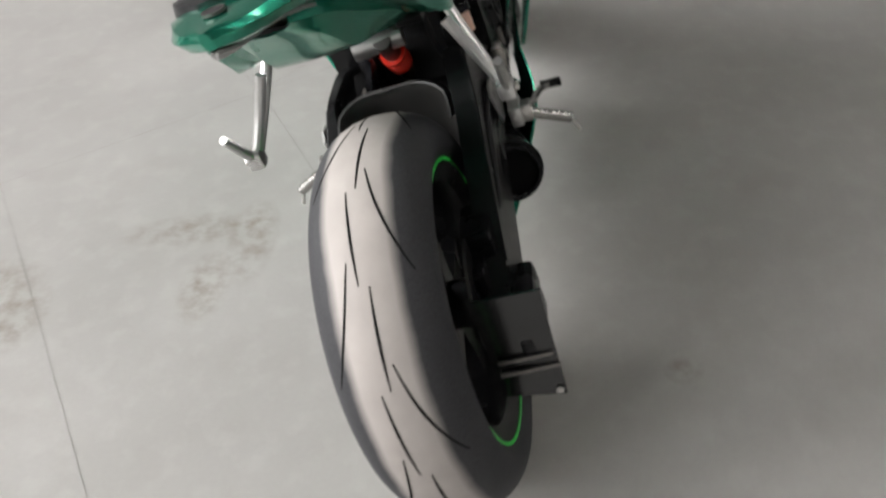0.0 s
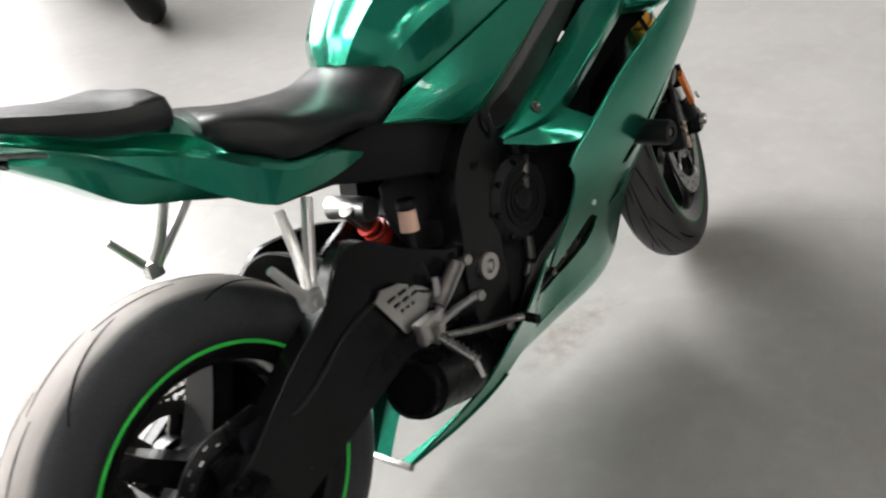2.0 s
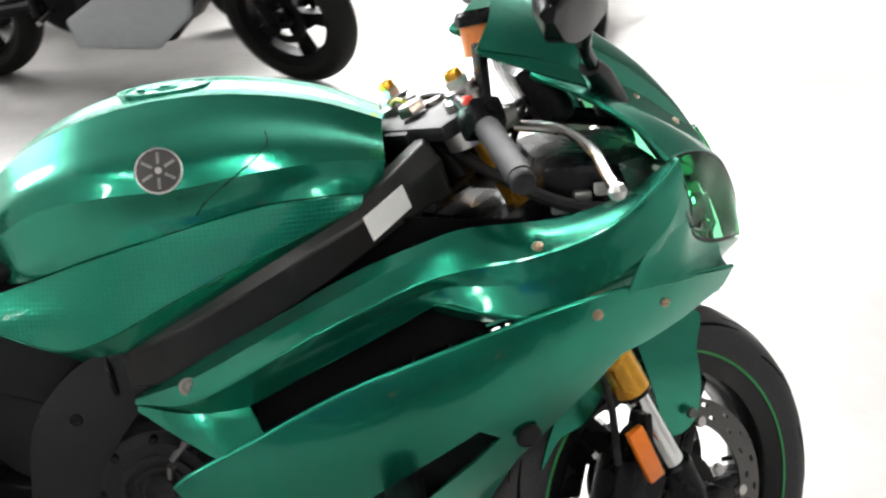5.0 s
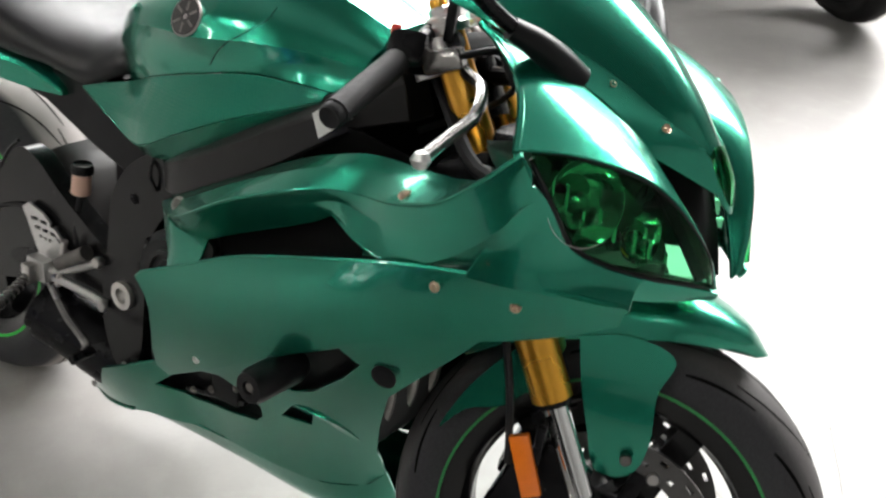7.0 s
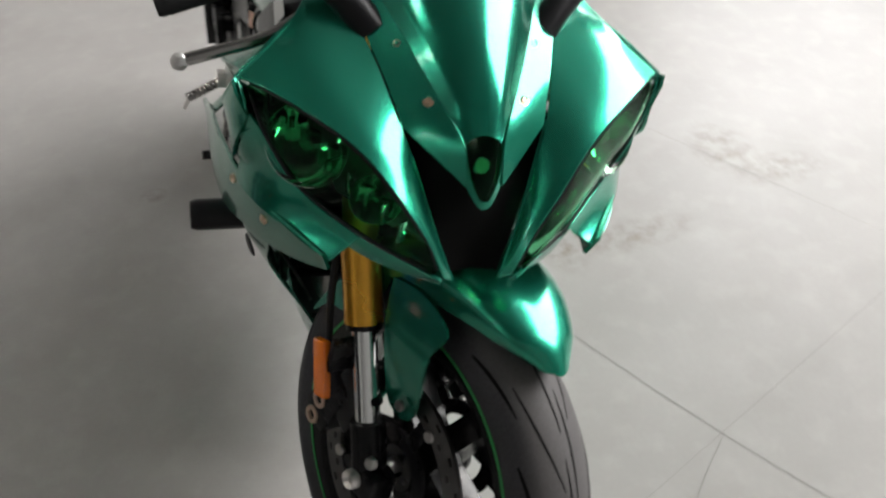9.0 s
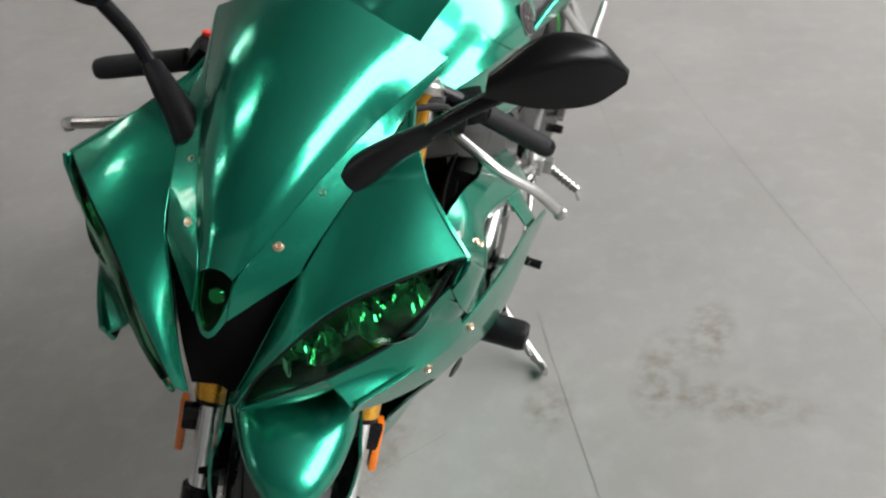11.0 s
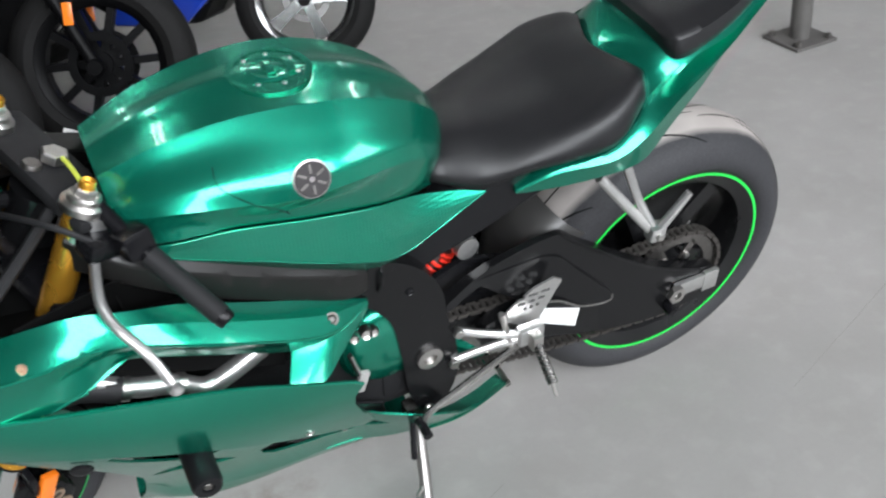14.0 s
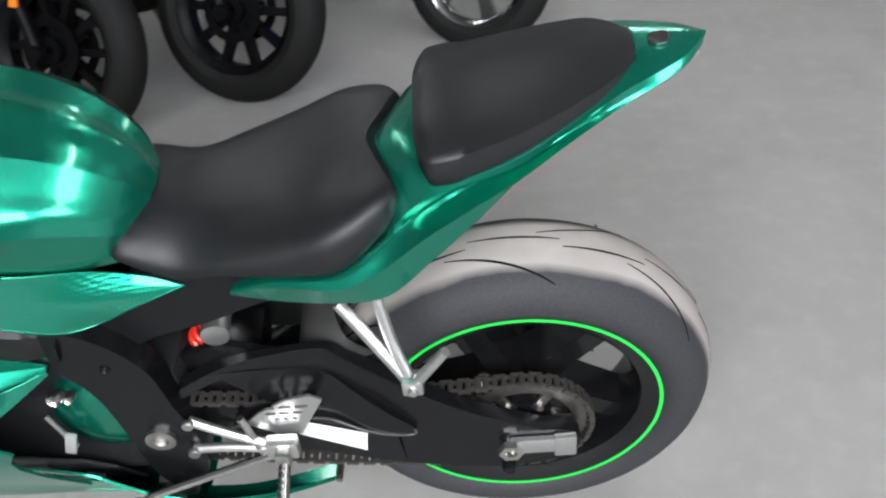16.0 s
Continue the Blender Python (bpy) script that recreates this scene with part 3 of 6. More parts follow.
# -- seats
S_LOW = [(.550, .085, .748), (.533, .106, .750), (.455, .118, .718), (.375, .136, .736), (.293, .152, .745), (.228, .158, .756), (.170, .128, .790), (.150, .102, .802)]
S_SIDE = [(.548, .088, .762), (.532, .113, .766), (.455, .126, .740), (.375, .145, .756), (.293, .161, .767), (.226, .165, .778), (.163, .132, .808), (.146, .104, .816)]
S_EDGE = [(.540, .078, .776), (.522, .094, .786), (.445, .101, .768), (.37, .121, .778), (.293, .142, .796), (.230, .148, .818), (.173, .121, .840), (.153, .099, .842)]
S_TOP = [(.508, .040, .790), (.497, .046, .799), (.43, .056, .788), (.36, .066, .795), (.293, .076, .810), (.238, .078, .829), (.188, .063, .843), (.172, .056, .845)]
S_MID = [(.500, 0, .790), (.492, 0, .801), (.42, 0, .793), (.36, 0, .797), (.293, 0, .809), (.245, 0, .826), (.208, 0, .841), (.190, 0, .847)]
part("rider_seat", body_of([S_LOW, S_SIDE, S_EDGE, S_TOP, S_MID], 44, 5), VINYL, bike, "black vinyl rider seat with flared rear corners", angle=50)
P_LOW = [(.112, .100, .860), (.100, .122, .860), (.04, .118, .868), (-.03, .104, .892), (-.10, .080, .922), (-.128, .062, .934), (-.152, .030, .950)]
P_SIDE = [(.116, .102, .874), (.103, .125, .876), (.04, .121, .884), (-.03, .107, .906), (-.10, .083, .934), (-.130, .063, .945), (-.156, .030, .957)]
P_EDGE = [(.118, .098, .893), (.102, .119, .898), (.04, .116, .907), (-.03, .103, .928), (-.10, .079, .952), (-.128, .060, .959), (-.154, .028, .965)]
P_TOP = [(.123, .055, .900), (.106, .066, .909), (.04, .064, .918), (-.03, .056, .937), (-.10, .042, .957), (-.127, .032, .963), (-.156, .016, .967)]
P_MID = [(.123, 0, .900), (.106, 0, .908), (.04, 0, .920), (-.03, 0, .940), (-.10, 0, .960), (-.126, 0, .965), (-.156, 0, .968)]
part("pillion_seat", body_of([P_LOW, P_SIDE, P_EDGE, P_TOP, P_MID], 40, 4, sharp=(2,)), VINYL, bike, "black vinyl pillion seat pad", angle=62)

# -- tail
C_KEEL = [(.390, 0, .684), (.30, 0, .700), (.22, 0, .735), (.165, 0, .765), (.11, 0, .798), (.05, 0, .832), (0, 0, .860), (-.06, 0, .888), (-.13, 0, .914), (-.20, 0, .933), (-.238, 0, .949)]
C_UNDER = [(.391, .095, .685), (.31, .112, .691), (.22, .132, .704), (.168, .134, .720), (.112, .122, .764), (.05, .108, .816), (-.004, .094, .858), (-.062, .076, .890), (-.132, .053, .917), (-.205, .026, .935), (-.238, .004, .949)]
C_LOW = [(.392, .122, .686), (.319, .141, .688), (.223, .164, .701), (.171, .165, .712), (.115, .150, .752), (.053, .139, .808), (-.007, .121, .860), (-.064, .101, .895), (-.134, .074, .922), (-.21, .036, .941), (-.239, .006, .951)]
C_CREASE = [(.393, .124, .692), (.327, .146, .722), (.235, .173, .738), (.180, .172, .764), (.117, .158, .804), (.06, .145, .834), (-.007, .126, .864), (-.064, .107, .896), (-.134, .083, .931), (-.21, .046, .953), (-.241, .007, .961)]
C_SCOOP = [(.392, .122, .695), (.327, .142, .727), (.237, .160, .750), (.180, .146, .784), (.117, .116, .812), (.06, .108, .842), (-.007, .101, .870), (-.064, .092, .902), (-.134, .078, .936), (-.21, .044, .956), (-.241, .006, .964)]
C_DIP = [(.391, .118, .697), (.327, .134, .730), (.24, .140, .745), (.18, .130, .780), (.117, .124, .838), (.065, .127, .862), (-.007, .121, .883), (-.064, .104, .914), (-.134, .076, .946), (-.21, .038, .962), (-.243, .004, .970)]
C_TOP = [(.388, .06, .696), (.325, .07, .730), (.24, .08, .760), (.18, .075, .806), (.128, .088, .862), (.08, .09, .880), (-.007, .08, .902), (-.064, .066, .928), (-.134, .044, .955), (-.21, .020, .966), (-.244, .002, .972)]
C_MID = [(.388, 0, .697), (.325, 0, .734), (.24, 0, .772), (.18, 0, .838), (.128, 0, .872), (.08, 0, .886), (-.007, 0, .906), (-.064, 0, .930), (-.134, 0, .957), (-.21, 0, .967), (-.244, 0, .972)]
half = [C_UNDER, C_LOW, C_CREASE, C_SCOOP, C_DIP, C_TOP, C_MID]
tail = part("tail_cowl", skin([C_KEEL] + half + [flip(c, -1) for c in reversed(half[:-1])], 56, 4, loop=True, caps=True, sharp=(2, 3, 5, 9, 11, 12)), PAINT, bike, "slim pointed green tail cowl", angle=24)
part("tail_badge", disc((-.188, 0, .9655), (.14, 0, 1), .0125, .003, 24), BADGE, tail, "round dark badge on the tail")
part("badge_rim", ring((-.188, 0, .9655), (.14, 0, 1), .0135, .0115, .0036, 24), DARK_STEEL, tail)
part("under_tray", skin([[(x, y * k * .70, z - .004 - .006 * (1 - abs(k))) for x, y, z in C_UNDER[5:]] for k in (-1, -.5, 0, .5, 1)], 16, 3), GREY_PLASTIC, bike, "dusty grey under-tail tray", thick=.004)
U_TOP = [(-.078, .03, .893), (-.03, .062, .876), (.035, .078, .846), (.10, .090, .800), (.17, .105, .752), (.26, .112, .722), (.36, .105, .700)]
U_SIDE = [(-.086, .032, .884), (-.03, .066, .856), (.035, .080, .815), (.10, .096, .776), (.17, .114, .735), (.26, .120, .708), (.36, .108, .690)]
U_BOT = [(-.080, .022, .876), (-.03, .046, .832), (.035, .056, .773), (.10, .076, .748), (.17, .095, .722), (.26, .105, .701), (.36, .100, .686)]
U_MID = [(x, 0, z - .003) for x, y, z in U_BOT]
part("under_tail_fairing", skin([U_TOP, U_SIDE, U_BOT, U_MID, flip(U_BOT, -1), flip(U_SIDE, -1), flip(U_TOP, -1)], 24, 4, sharp=(1, 2, 4, 5)), PAINT, bike, "narrow green fairing under the tail", thick=.003, angle=24)
for i in range(7):
    part("vent_slat", boxm(.004, .07 - .006 * i, .004, (-.03 - .018 * i, 0, .852 + .0092 * i), .001), BLACK, bike)
for s in (1, -1):
    SUB = [(.21, .700), (.22, .682), (.33, .664), (.447, .618), (.53, .592), (.56, .577), (.60, .60), (.65, .650), (.60, .668), (.55, .690), (.52, .722), (.47, .728), (.36, .720), (.30, .712)]
    part("subframe_cover", prism(SUB, .070 * s, .112 * s), BLACK_PLASTIC, bike, "matt black side cover under the seat", bevel=.004)

# -- frame
FR_T = [(.640, .126, .650), (.70, .144, .680), (.767, .149, .713), (.842, .152, .754), (.938, .151, .802), (1.0, .140, .840), (1.06, .107, .882)]
FR_M = [(.642, .140, .640), (.70, .156, .664), (.77, .164, .697), (.86, .166, .742), (.95, .166, .789), (1.02, .155, .826), (1.08, .115, .860)]
FR_B = [(.650, .140, .614), (.70, .156, .612), (.78, .163, .650), (.89, .165, .706), (.98, .163, .762), (1.04, .147, .797), (1.09, .112, .812)]
for s in (1, -1):
    inner = [[(x, (y - .05) * s, z) for x, y, z in c] for c in (FR_B, FR_T)]
    part("frame_spar", skin([flip(FR_T, s), flip(FR_M, s), flip(FR_B, s)] + inner, 28, 2, loop=True, caps=True, flat=True), SPAR_BLACK, bike, "dusty satin black aluminium frame spar", angle=28, bevel=.003)
    PIV = [(.655, .668), (.70, .622), (.692, .592), (.66, .557), (.634, .512), (.618, .42), (.605, .312), (.585, .262), (.556, .245), (.528, .272), (.510, .33), (.513, .41), (.528, .474), (.540, .552), (.562, .596), (.60, .636)]
    piv = part("pivot_plate", prism(smooth_outline(PIV, 64), .100 * s, .148 * s), FRAME_BLACK, bike, "satin black frame plate round the swingarm pivot", bevel=.006)
    part("weld_seam", tube([(.655, .150 * s, .604), (.650, .157 * s, .632), (.646, .140 * s, .664)], .003, 10, 6), FRAME_BLACK, piv)
    part("pivot_bolt", join(ring((.567, .146 * s, .398), (0, s, 0), .024, .013, .010, 24), disc((.567, .146 * s, .398), (0, s, 0), .012, .006, 18, .003)), STEEL, piv, "steel swingarm pivot nut")
    screw((.60, .148 * s, .575), (0, s, 0), .006, piv, BLACK)
part("sticker", skin([[(1.026, -.1625, .842), (.976, -.1665, .806)], [(1.036, -.1595, .813), (.987, -.1655, .776)]], 6, 2), PALE_STICKER, bike, "pale worn information sticker", thick=.001)
part("steering_head", tube([(1.115, 0, .80), (1.082, 0, .868)], .042, 2, 20), FRAME_BLACK, bike)

# -- engine and what lies between the panels
part("crankcase", boxm(.46, .25, .22, (.80, 0, .38), .03), ENGINE, bike, "dark grey engine case")
part("cylinder_block", boxm(.30, .24, .22, (.86, 0, .56), .025, Matrix.Rotation(radians(18), 4, "Y")), ENGINE, bike)
part("gearbox", boxm(.16, .22, .22, (.60, 0, .40), .03), ENGINE, bike)
part("oil_sump", boxm(.30, .17, .12, (.80, 0, .24), .03), ENGINE, bike)
part("air_box", boxm(.34, .22, .15, (.86, 0, .74), .03, Matrix.Rotation(radians(-12), 4, "Y")), BLACK, bike)
cc = part("clutch_cover", join(disc((.690, -.115, .470), (0, -1, 0), .078, .045, 36, .004), ring((.690, -.157, .470), (0, -1, 0), .050, .043, .005, 36)), ENGINE, bike, "round dark clutch cover")
for k in range(8):
    a = 2 * math.pi * k / 8
    part("cover_bolt", disc((.690 + .070 * math.cos(a), -.150, .470 + .070 * math.sin(a)), (0, -1, 0), .006, .010, 10), BLACK, cc)
gc = part("generator_cover", lathe([(0, .095), (.086, .095), (.086, .118), (.080, .130), (.070, .1375), (.040, .143), (0, .1445)], 48), PAINT, bike, "green painted engine cover")
gc.matrix_local = Matrix.Translation((.637, 0, .448)) @ Matrix.Diagonal((1.07, 1, 1.07, 1))
for k in range(3):
    part("cover_rib", moved(boxm(.062, .006, .004, (-.040, .1415, 0), .0016), Matrix.Translation((0, 0, .006 - .010 * k)) @ Matrix.Rotation(radians(28 + 10 * k) if k < 2 else radians(-40), 4, "Y")), PAINT, gc)
for k in range(5):
    a = radians(20 + 62 * k)
    part("cover_bolt", disc((.076 * math.cos(a), .124, .076 * math.sin(a)), (0, 1, 0), .005, .006, 10), DARK_STEEL, gc)
for x, y, z, r in ((.684, .165, .528, .011), (.668, .160, .520, .008), (.700, .150, .508, .009)):
    part("hose_bolt", disc((x, y - .014, z), (.1, 1, .2), r, .016, 12, .003), STEEL, bike)
part("shift_rod", tube([(.716, .160, .490), (.706, .160, .450), (.695, .160, .407)], .0045, 8, 8), STEEL, bike, "steel gear shift rod")
part("shift_arm", boxm(.018, .010, .046, (.700, .163, .418), .003, Matrix.Rotation(radians(-18), 4, "Y")), GREY_PLASTIC, bike)
part("clutch_boss", join(disc((.690, -.150, .470), (0, -1, 0), .022, .014, 24, .004), ring((.690, -.150, .470), (0, -1, 0), .034, .029, .010, 28)), ENGINE, cc)
part("pickup_cover", join(disc((.765, -.112, .545), (0, -1, 0), .044, .030, 28, .005), disc((.765, -.140, .545), (0, -1, 0), .016, .010, 20, .003)), ENGINE, bike, "small dark engine side cover")
part("oil_cap", disc((.770, -.125, .410), (0, -1, .2), .020, .022, 20, .004), BLACK, bike, "black oil filler cap")
part("clutch_arm", tube([(.735, -.150, .535), (.712, -.160, .512), (.706, -.158, .486)], .006, 8, 8), DARK_STEEL, bike)
part("drain_pipe", tube([(.700, -.140, .392), (.690, -.142, .350), (.672, -.140, .318)], .009, 8, 10), DARK_STEEL, bike)
part("sprocket_cover", moved(boxm(.10, .03, .12, (0, 0, 0), .012), Matrix.Translation((.60, .115, .36))), ENGINE, bike)
for s in (1, -1):
    part("radiator_side", boxm(.04, .012, .27, (1.060, .150 * s, .50), .004, Matrix.Rotation(radians(14), 4, "Y")), BLACK, bike)
rad = part("radiator", boxm(.035, .28, .27, (1.055, 0, .50), .006, Matrix.Rotation(radians(14), 4, "Y")), VOID, bike, "black radiator behind the front wheel")
for i in range(13):
    z = .38 + .02 * i
    part("radiator_fin", boxm(.006, .26, .004, (1.076 + (z - .50) * .25, 0, z)), VOID, rad)
for i, y in enumerate((-.09, -.03, .03, .09)):
    part("header_pipe", tube([(.98, y, .50), (1.015, y, .42), (1.01, y * .9, .31), (.94, y * .7, .215), (.80, y * .4, .185)], .019, 18, 12), DARK_STEEL, bike, "heat-stained exhaust header pipe")
mf = part("muffler", tube([(.62, -.04, .20), (.50, -.085, .225), (.40, -.115, .262), (.345, -.135, .285)], .070, 14, 24, .058), BLACK, bike, "stubby black under-slung silencer")
part("muffler_outlet", moved(ring((0, 0, 0), (-.75, -.28, .33), .050, .043, .03, 24), Matrix.Translation((.352, -.132, .280))), BLACK, mf)
# near-black disc: the shade inside the outlet, put into the colour
part("bore_shade", moved(disc((0, 0, 0), (-.75, -.28, .33), .044, .004, 24), Matrix.Translation((.338, -.137, .286))), VOID, mf)
part("coolant_pipe", tube([(1.10, .185, .655), (1.05, .19, .625), (1.0, .19, .606), (.955, .19, .575), (.915, .188, .585), (.86, .182, .608)], .016, 24, 12), ALU, bike, "bare aluminium coolant pipe in the side duct")
for x, z in ((1.06, .628), (.985, .597)):
    part("hose_clip", ring((x, .19, z), (1, 0, .45), .019, .015, .012, 16), STEEL, bike)
part("coolant_hose", tube([(1.16, .16, .63), (1.12, .18, .65), (1.07, .19, .632)], .021, 10, 12), RUBBER_PLAIN, bike)

# -- shock
part("shock_reservoir", tube([(.455, .078, .550), (.463, -.014, .550)], .022, 2, 20), ALU, bike, "silver shock absorber reservoir")
sh = part("shock_body", tube([(.545, .02, .42), (.44, .02, .56)], .017, 2, 16), DARK_STEEL, bike)
coil = []
for i in range(26):
    a, f = i * 2 * math.pi / 12, i / 25
    c = Vector((.499, .02, .480)).lerp(Vector((.482, .02, .502)), f)
    coil.append(tuple(c + .021 * (math.cos(a) * Vector((0, 1, 0)) + math.sin(a) * Vector((.80, 0, .60)))))
part("shock_spring", tube(coil, .0042, 60, 8), RED, sh, "bright red shock spring")
for x, z in ((.502, .476), (.478, .508)):
    part("spring_collar", ring((x, .02, z), (-.60, 0, .80), .024, .014, .006, 24), RED, sh, "red spring collar")
# added filler, no known part: blackens the gap beside the shock
part("shock_blackout", prism(smooth_outline([(.456, .600), (.452, .545), (.470, .490), (.500, .462), (.545, .455), (.560, .52), (.550, .600)], 40), -.058, -.070), RUBBER_PLAIN, bike, "black filler panel added beside the shock", bevel=.003)
part("brake_fluid_pot", join(tube([(.436, -.128, .533), (.438, -.128, .545), (.442, -.128, .572)], .0165, 6, 18, .0150)), POT, bike, "milky brake fluid pot with a black lid")
part("pot_lid", disc((.443, -.128, .570), (.1, 0, 1), .0185, .015, 18, .002), BLACK, bike)
part("pot_hose", tube([(.437, -.128, .535), (.43, -.135, .48), (.435, -.14, .44)], .005, 8, 8), RUBBER_PLAIN, bike)

# -- swingarm, hugger
SW_R = [(.545, .455), (.50, .465), (.456, .488), (.391, .526), (.335, .567), (.290, .577), (.262, .561), (.215, .512), (.125, .466), (.004, .378), (-.05, .345), (-.086, .322), (-.088, .292), (-.062, .268), (.059, .258), (.198, .300), (.314, .335), (.40, .352), (.545, .358)]
SW_L = [(.52, .500), (.47, .533), (.42, .556), (.36, .570), (.305, .577), (.280, .572), (.258, .546), (.197, .490), (.12, .427), (.06, .388), (-.03, .345), (-.072, .334), (-.088, .305), (-.06, .262), (.05, .246), (.2, .275), (.34, .325), (.45, .350),
        (.45, .405), (.38, .424), (.304, .407), (.245, .366), (.198, .351), (.172, .352), (.173, .368), (.205, .405), (.248, .459), (.270, .490), (.290, .517), (.33, .534), (.394, .532), (.47, .510), (.52, .480)]
def arm_lean(x, y, z):
    # the left brace draws in towards the wheel as it rises
    k = max(0, z - .42)
    return (x, max(.0985, y - .18 * k), z - .19 * k)


left_arm = prism(smooth_outline(SW_L, 140), .114, .140)
for v in left_arm.verts:
    v.co = arm_lean(*v.co)
for s in (1, -1):
    arm = part("swingarm", prism(smooth_outline(SW_R, 76), -.104, -.140) if s < 0 else left_arm, FRAME_BLACK, bike, "black braced aluminium swingarm", bevel=.008)
    part("arm_ridge", tube([arm_lean(x, .1395, z) for x, z in ((.286, .572), (.260, .544), (.197, .487), (.12, .424), (.06, .385), (-.03, .343))] if s > 0 else [(.285, .139 * s, .586), (.258, .140 * s, .566), (.215, .140 * s, .515), (.125, .140 * s, .463), (.004, .140 * s, .375)], .003, 18, 6), FRAME_BLACK, arm)
    if s < 0:
        part("arm_pocket", prism(smooth_outline([(.40, .40), (.33, .395), (.245, .372), (.235, .352), (.30, .350), (.39, .368)], 24), .139 * s, .1412 * s), BLACK, arm)
    if s > 0:
        # bright metal strip: the highlight on the rounded edge, put into the colour
        part("arm_highlight", tube([(.40, .1395, .421), (.304, .1395, .408), (.245, .1395, .367), (.198, .1395, .352), (.172, .1395, .354), (.174, .1395, .368)], .0026, 30, 6), DARK_ALU, arm, "bright strip for the highlight along the arm opening")
        # added black filler: keeps the arm opening as dark as its inside
        part("arm_backing", prism([(.345, .34), (.52, .34), (.54, .49), (.46, .520), (.37, .49)], .058, .070), BLACK, arm, "black filler added behind the arm opening")
    ax = part("axle_adjuster", boxm(.075, .010, .036, (-.012, .146 * s, .312), .003), ALU, arm, "aluminium chain adjuster plate")
    part("axle_nut", ring((-.005 + .03 * s, .150 * s, .312), (0, s, 0), .020, .010, .012, 6), STEEL, ax)
    part("adjuster_block", boxm(.035, .012, .05, (-.062, .147 * s, .310), .003), ALU, ax)
    part("paddock_bobbin", disc((.03, .140 * s, .268), (0, s, 0), .011, .025, 14), BLACK, arm)
part("swingarm_bridge", boxm(.10, .20, .07, (.47, 0, .385), .02), FRAME_BLACK, bike)
part("rear_axle", tube([(0, -.15, .315), (0, .15, .315)], .012, 2, 14), STEEL, bike)
h_curves = []
for y, drop in ((-.094, .075), (-.090, .028), (-.055, .003), (0, 0), (.055, .003), (.090, .028), (.094, .075)):
    h_curves.append([((r - drop) * math.cos(a), y, .315 + (r - drop) * math.sin(a)) for r, a in ((r, radians(d)) for d, r in ((2, .362), (14, .368), (24, .377), (31, .384), (36, .381), (41, .368)))])
hug = part("rear_hugger", skin(h_curves, 22, 3), HUGGER_BLACK, bike, "black plastic rear hugger mudguard", thick=.004)
part("hugger_screw", disc((.302, .006, .5395), (.62, 0, .78), .008, .005, 14, .002), BLACK, hug)

# -- rear sets
for s in (1, -1):
    rs = part("rearset_bracket", join(tube([(.513, .150 * s, .440), (.46, .156 * s, .412), (.378, .170 * s, .384)], .0078, 8, 10), tube([(.522, .150 * s, .364), (.46, .156 * s, .372), (.378, .168 * s, .378)], .0078, 8, 10),
                                     boxm(.05, .022, .04, (.375, .172 * s, .388), .005)), ALU, bike, "machined aluminium rear-set footrest bracket")
    HP = [(.428, .425), (.402, .450), (.360, .478), (.320, .487), (.302, .474), (.345, .392), (.372, .387)]
    SL = []
    for k in range(4):
        zz = .458 - .0145 * k
        left, right = (.326, .336, .347, .362)[k], (.402, .398, .386, .380)[k]
        for q in range(3):
            xx = left + (right - left) / 3 * q
            if right - left > .03 or q < 2:
                w = (right - left) / 3 - .006
                SL.append([(xx, zz), (xx + w, zz + .001), (xx + w, zz + .0075), (xx, zz + .0065)])
    part("heel_plate", plate(HP, SL, lambda x, z, s=s: .150 * s, .2), ALU, rs, "slotted aluminium heel guard", thick=.004)
    part("peg_hinge", boxm(.022, .03, .034, (.373, .186 * s, .385), .003), STEEL, rs)
    pg = part("foot_peg", tube([(.372, .196 * s, .378), (.376, .262 * s, .343)], .0095, 2, 12), DARK_ALU, rs, "knurled aluminium foot peg")
    for k in range(6):
        f = .15 + .14 * k
        part("peg_groove", ring((.372 + .004 * f, (.196 + .066 * f) * s, .378 - .035 * f), (.05, .081 * s, -.043), .0103, .008, .003, 12), DARK_STEEL, pg)
    part("peg_feeler", tube([(.376, .258 * s, .345), (.372, .270 * s, .316)], .004, 2, 8), STEEL, rs)
    part("bracket_bolt", disc((.513, .155 * s, .440), (0, s, 0), .010, .008, 12), STEEL, rs)
    part("bracket_bolt", disc((.522, .155 * s, .364), (0, s, 0), .010, .008, 12), STEEL, rs)
    part("foot_lever", tube([(.39, .165 * s, .36), (.47 if s < 0 else .52, .19 * s, .335), (.54 if s < 0 else .60, .205 * s, .315), (.555 if s < 0 else .62, .225 * s, .312)], .007, 14, 8), DARK_ALU, rs, "aluminium foot lever")
    part("lever_tip", tube([(.555 if s < 0 else .615, .205 * s, .312), (.555 if s < 0 else .615, .245 * s, .310)], .009, 2, 10), BLACK, rs)
    part("linkage_rod", tube([(.43, .16 * s, .452), (.41, .165 * s, .365)], .006, 2, 8), STEEL, rs)
    # pillion pegs
    pb = part("pillion_bracket", join(tube([(.246, .148 * s, .685), (.20, .176 * s, .625), (.163, .200 * s, .578)], .0092, 10, 10), tube([(.192, .148 * s, .690), (.178, .176 * s, .63), (.157, .203 * s, .578)], .0086, 10, 10)), ALU, bike, "silver forked pillion footrest bracket")
    part("pillion_hinge", boxm(.03, .026, .03, (.155, .205 * s, .574), .005), ALU, pb)
    part("pillion_peg", tube([(.150, .207 * s, .578), (.126, .211 * s, .615), (.104, .214 * s, .650)], .009, 6, 10, .007), ALU, pb, "folded silver pillion peg")
    part("hinge_bolt", disc((.155, .218 * s, .572), (0, s, 0), .007, .006, 10), STEEL, pb)
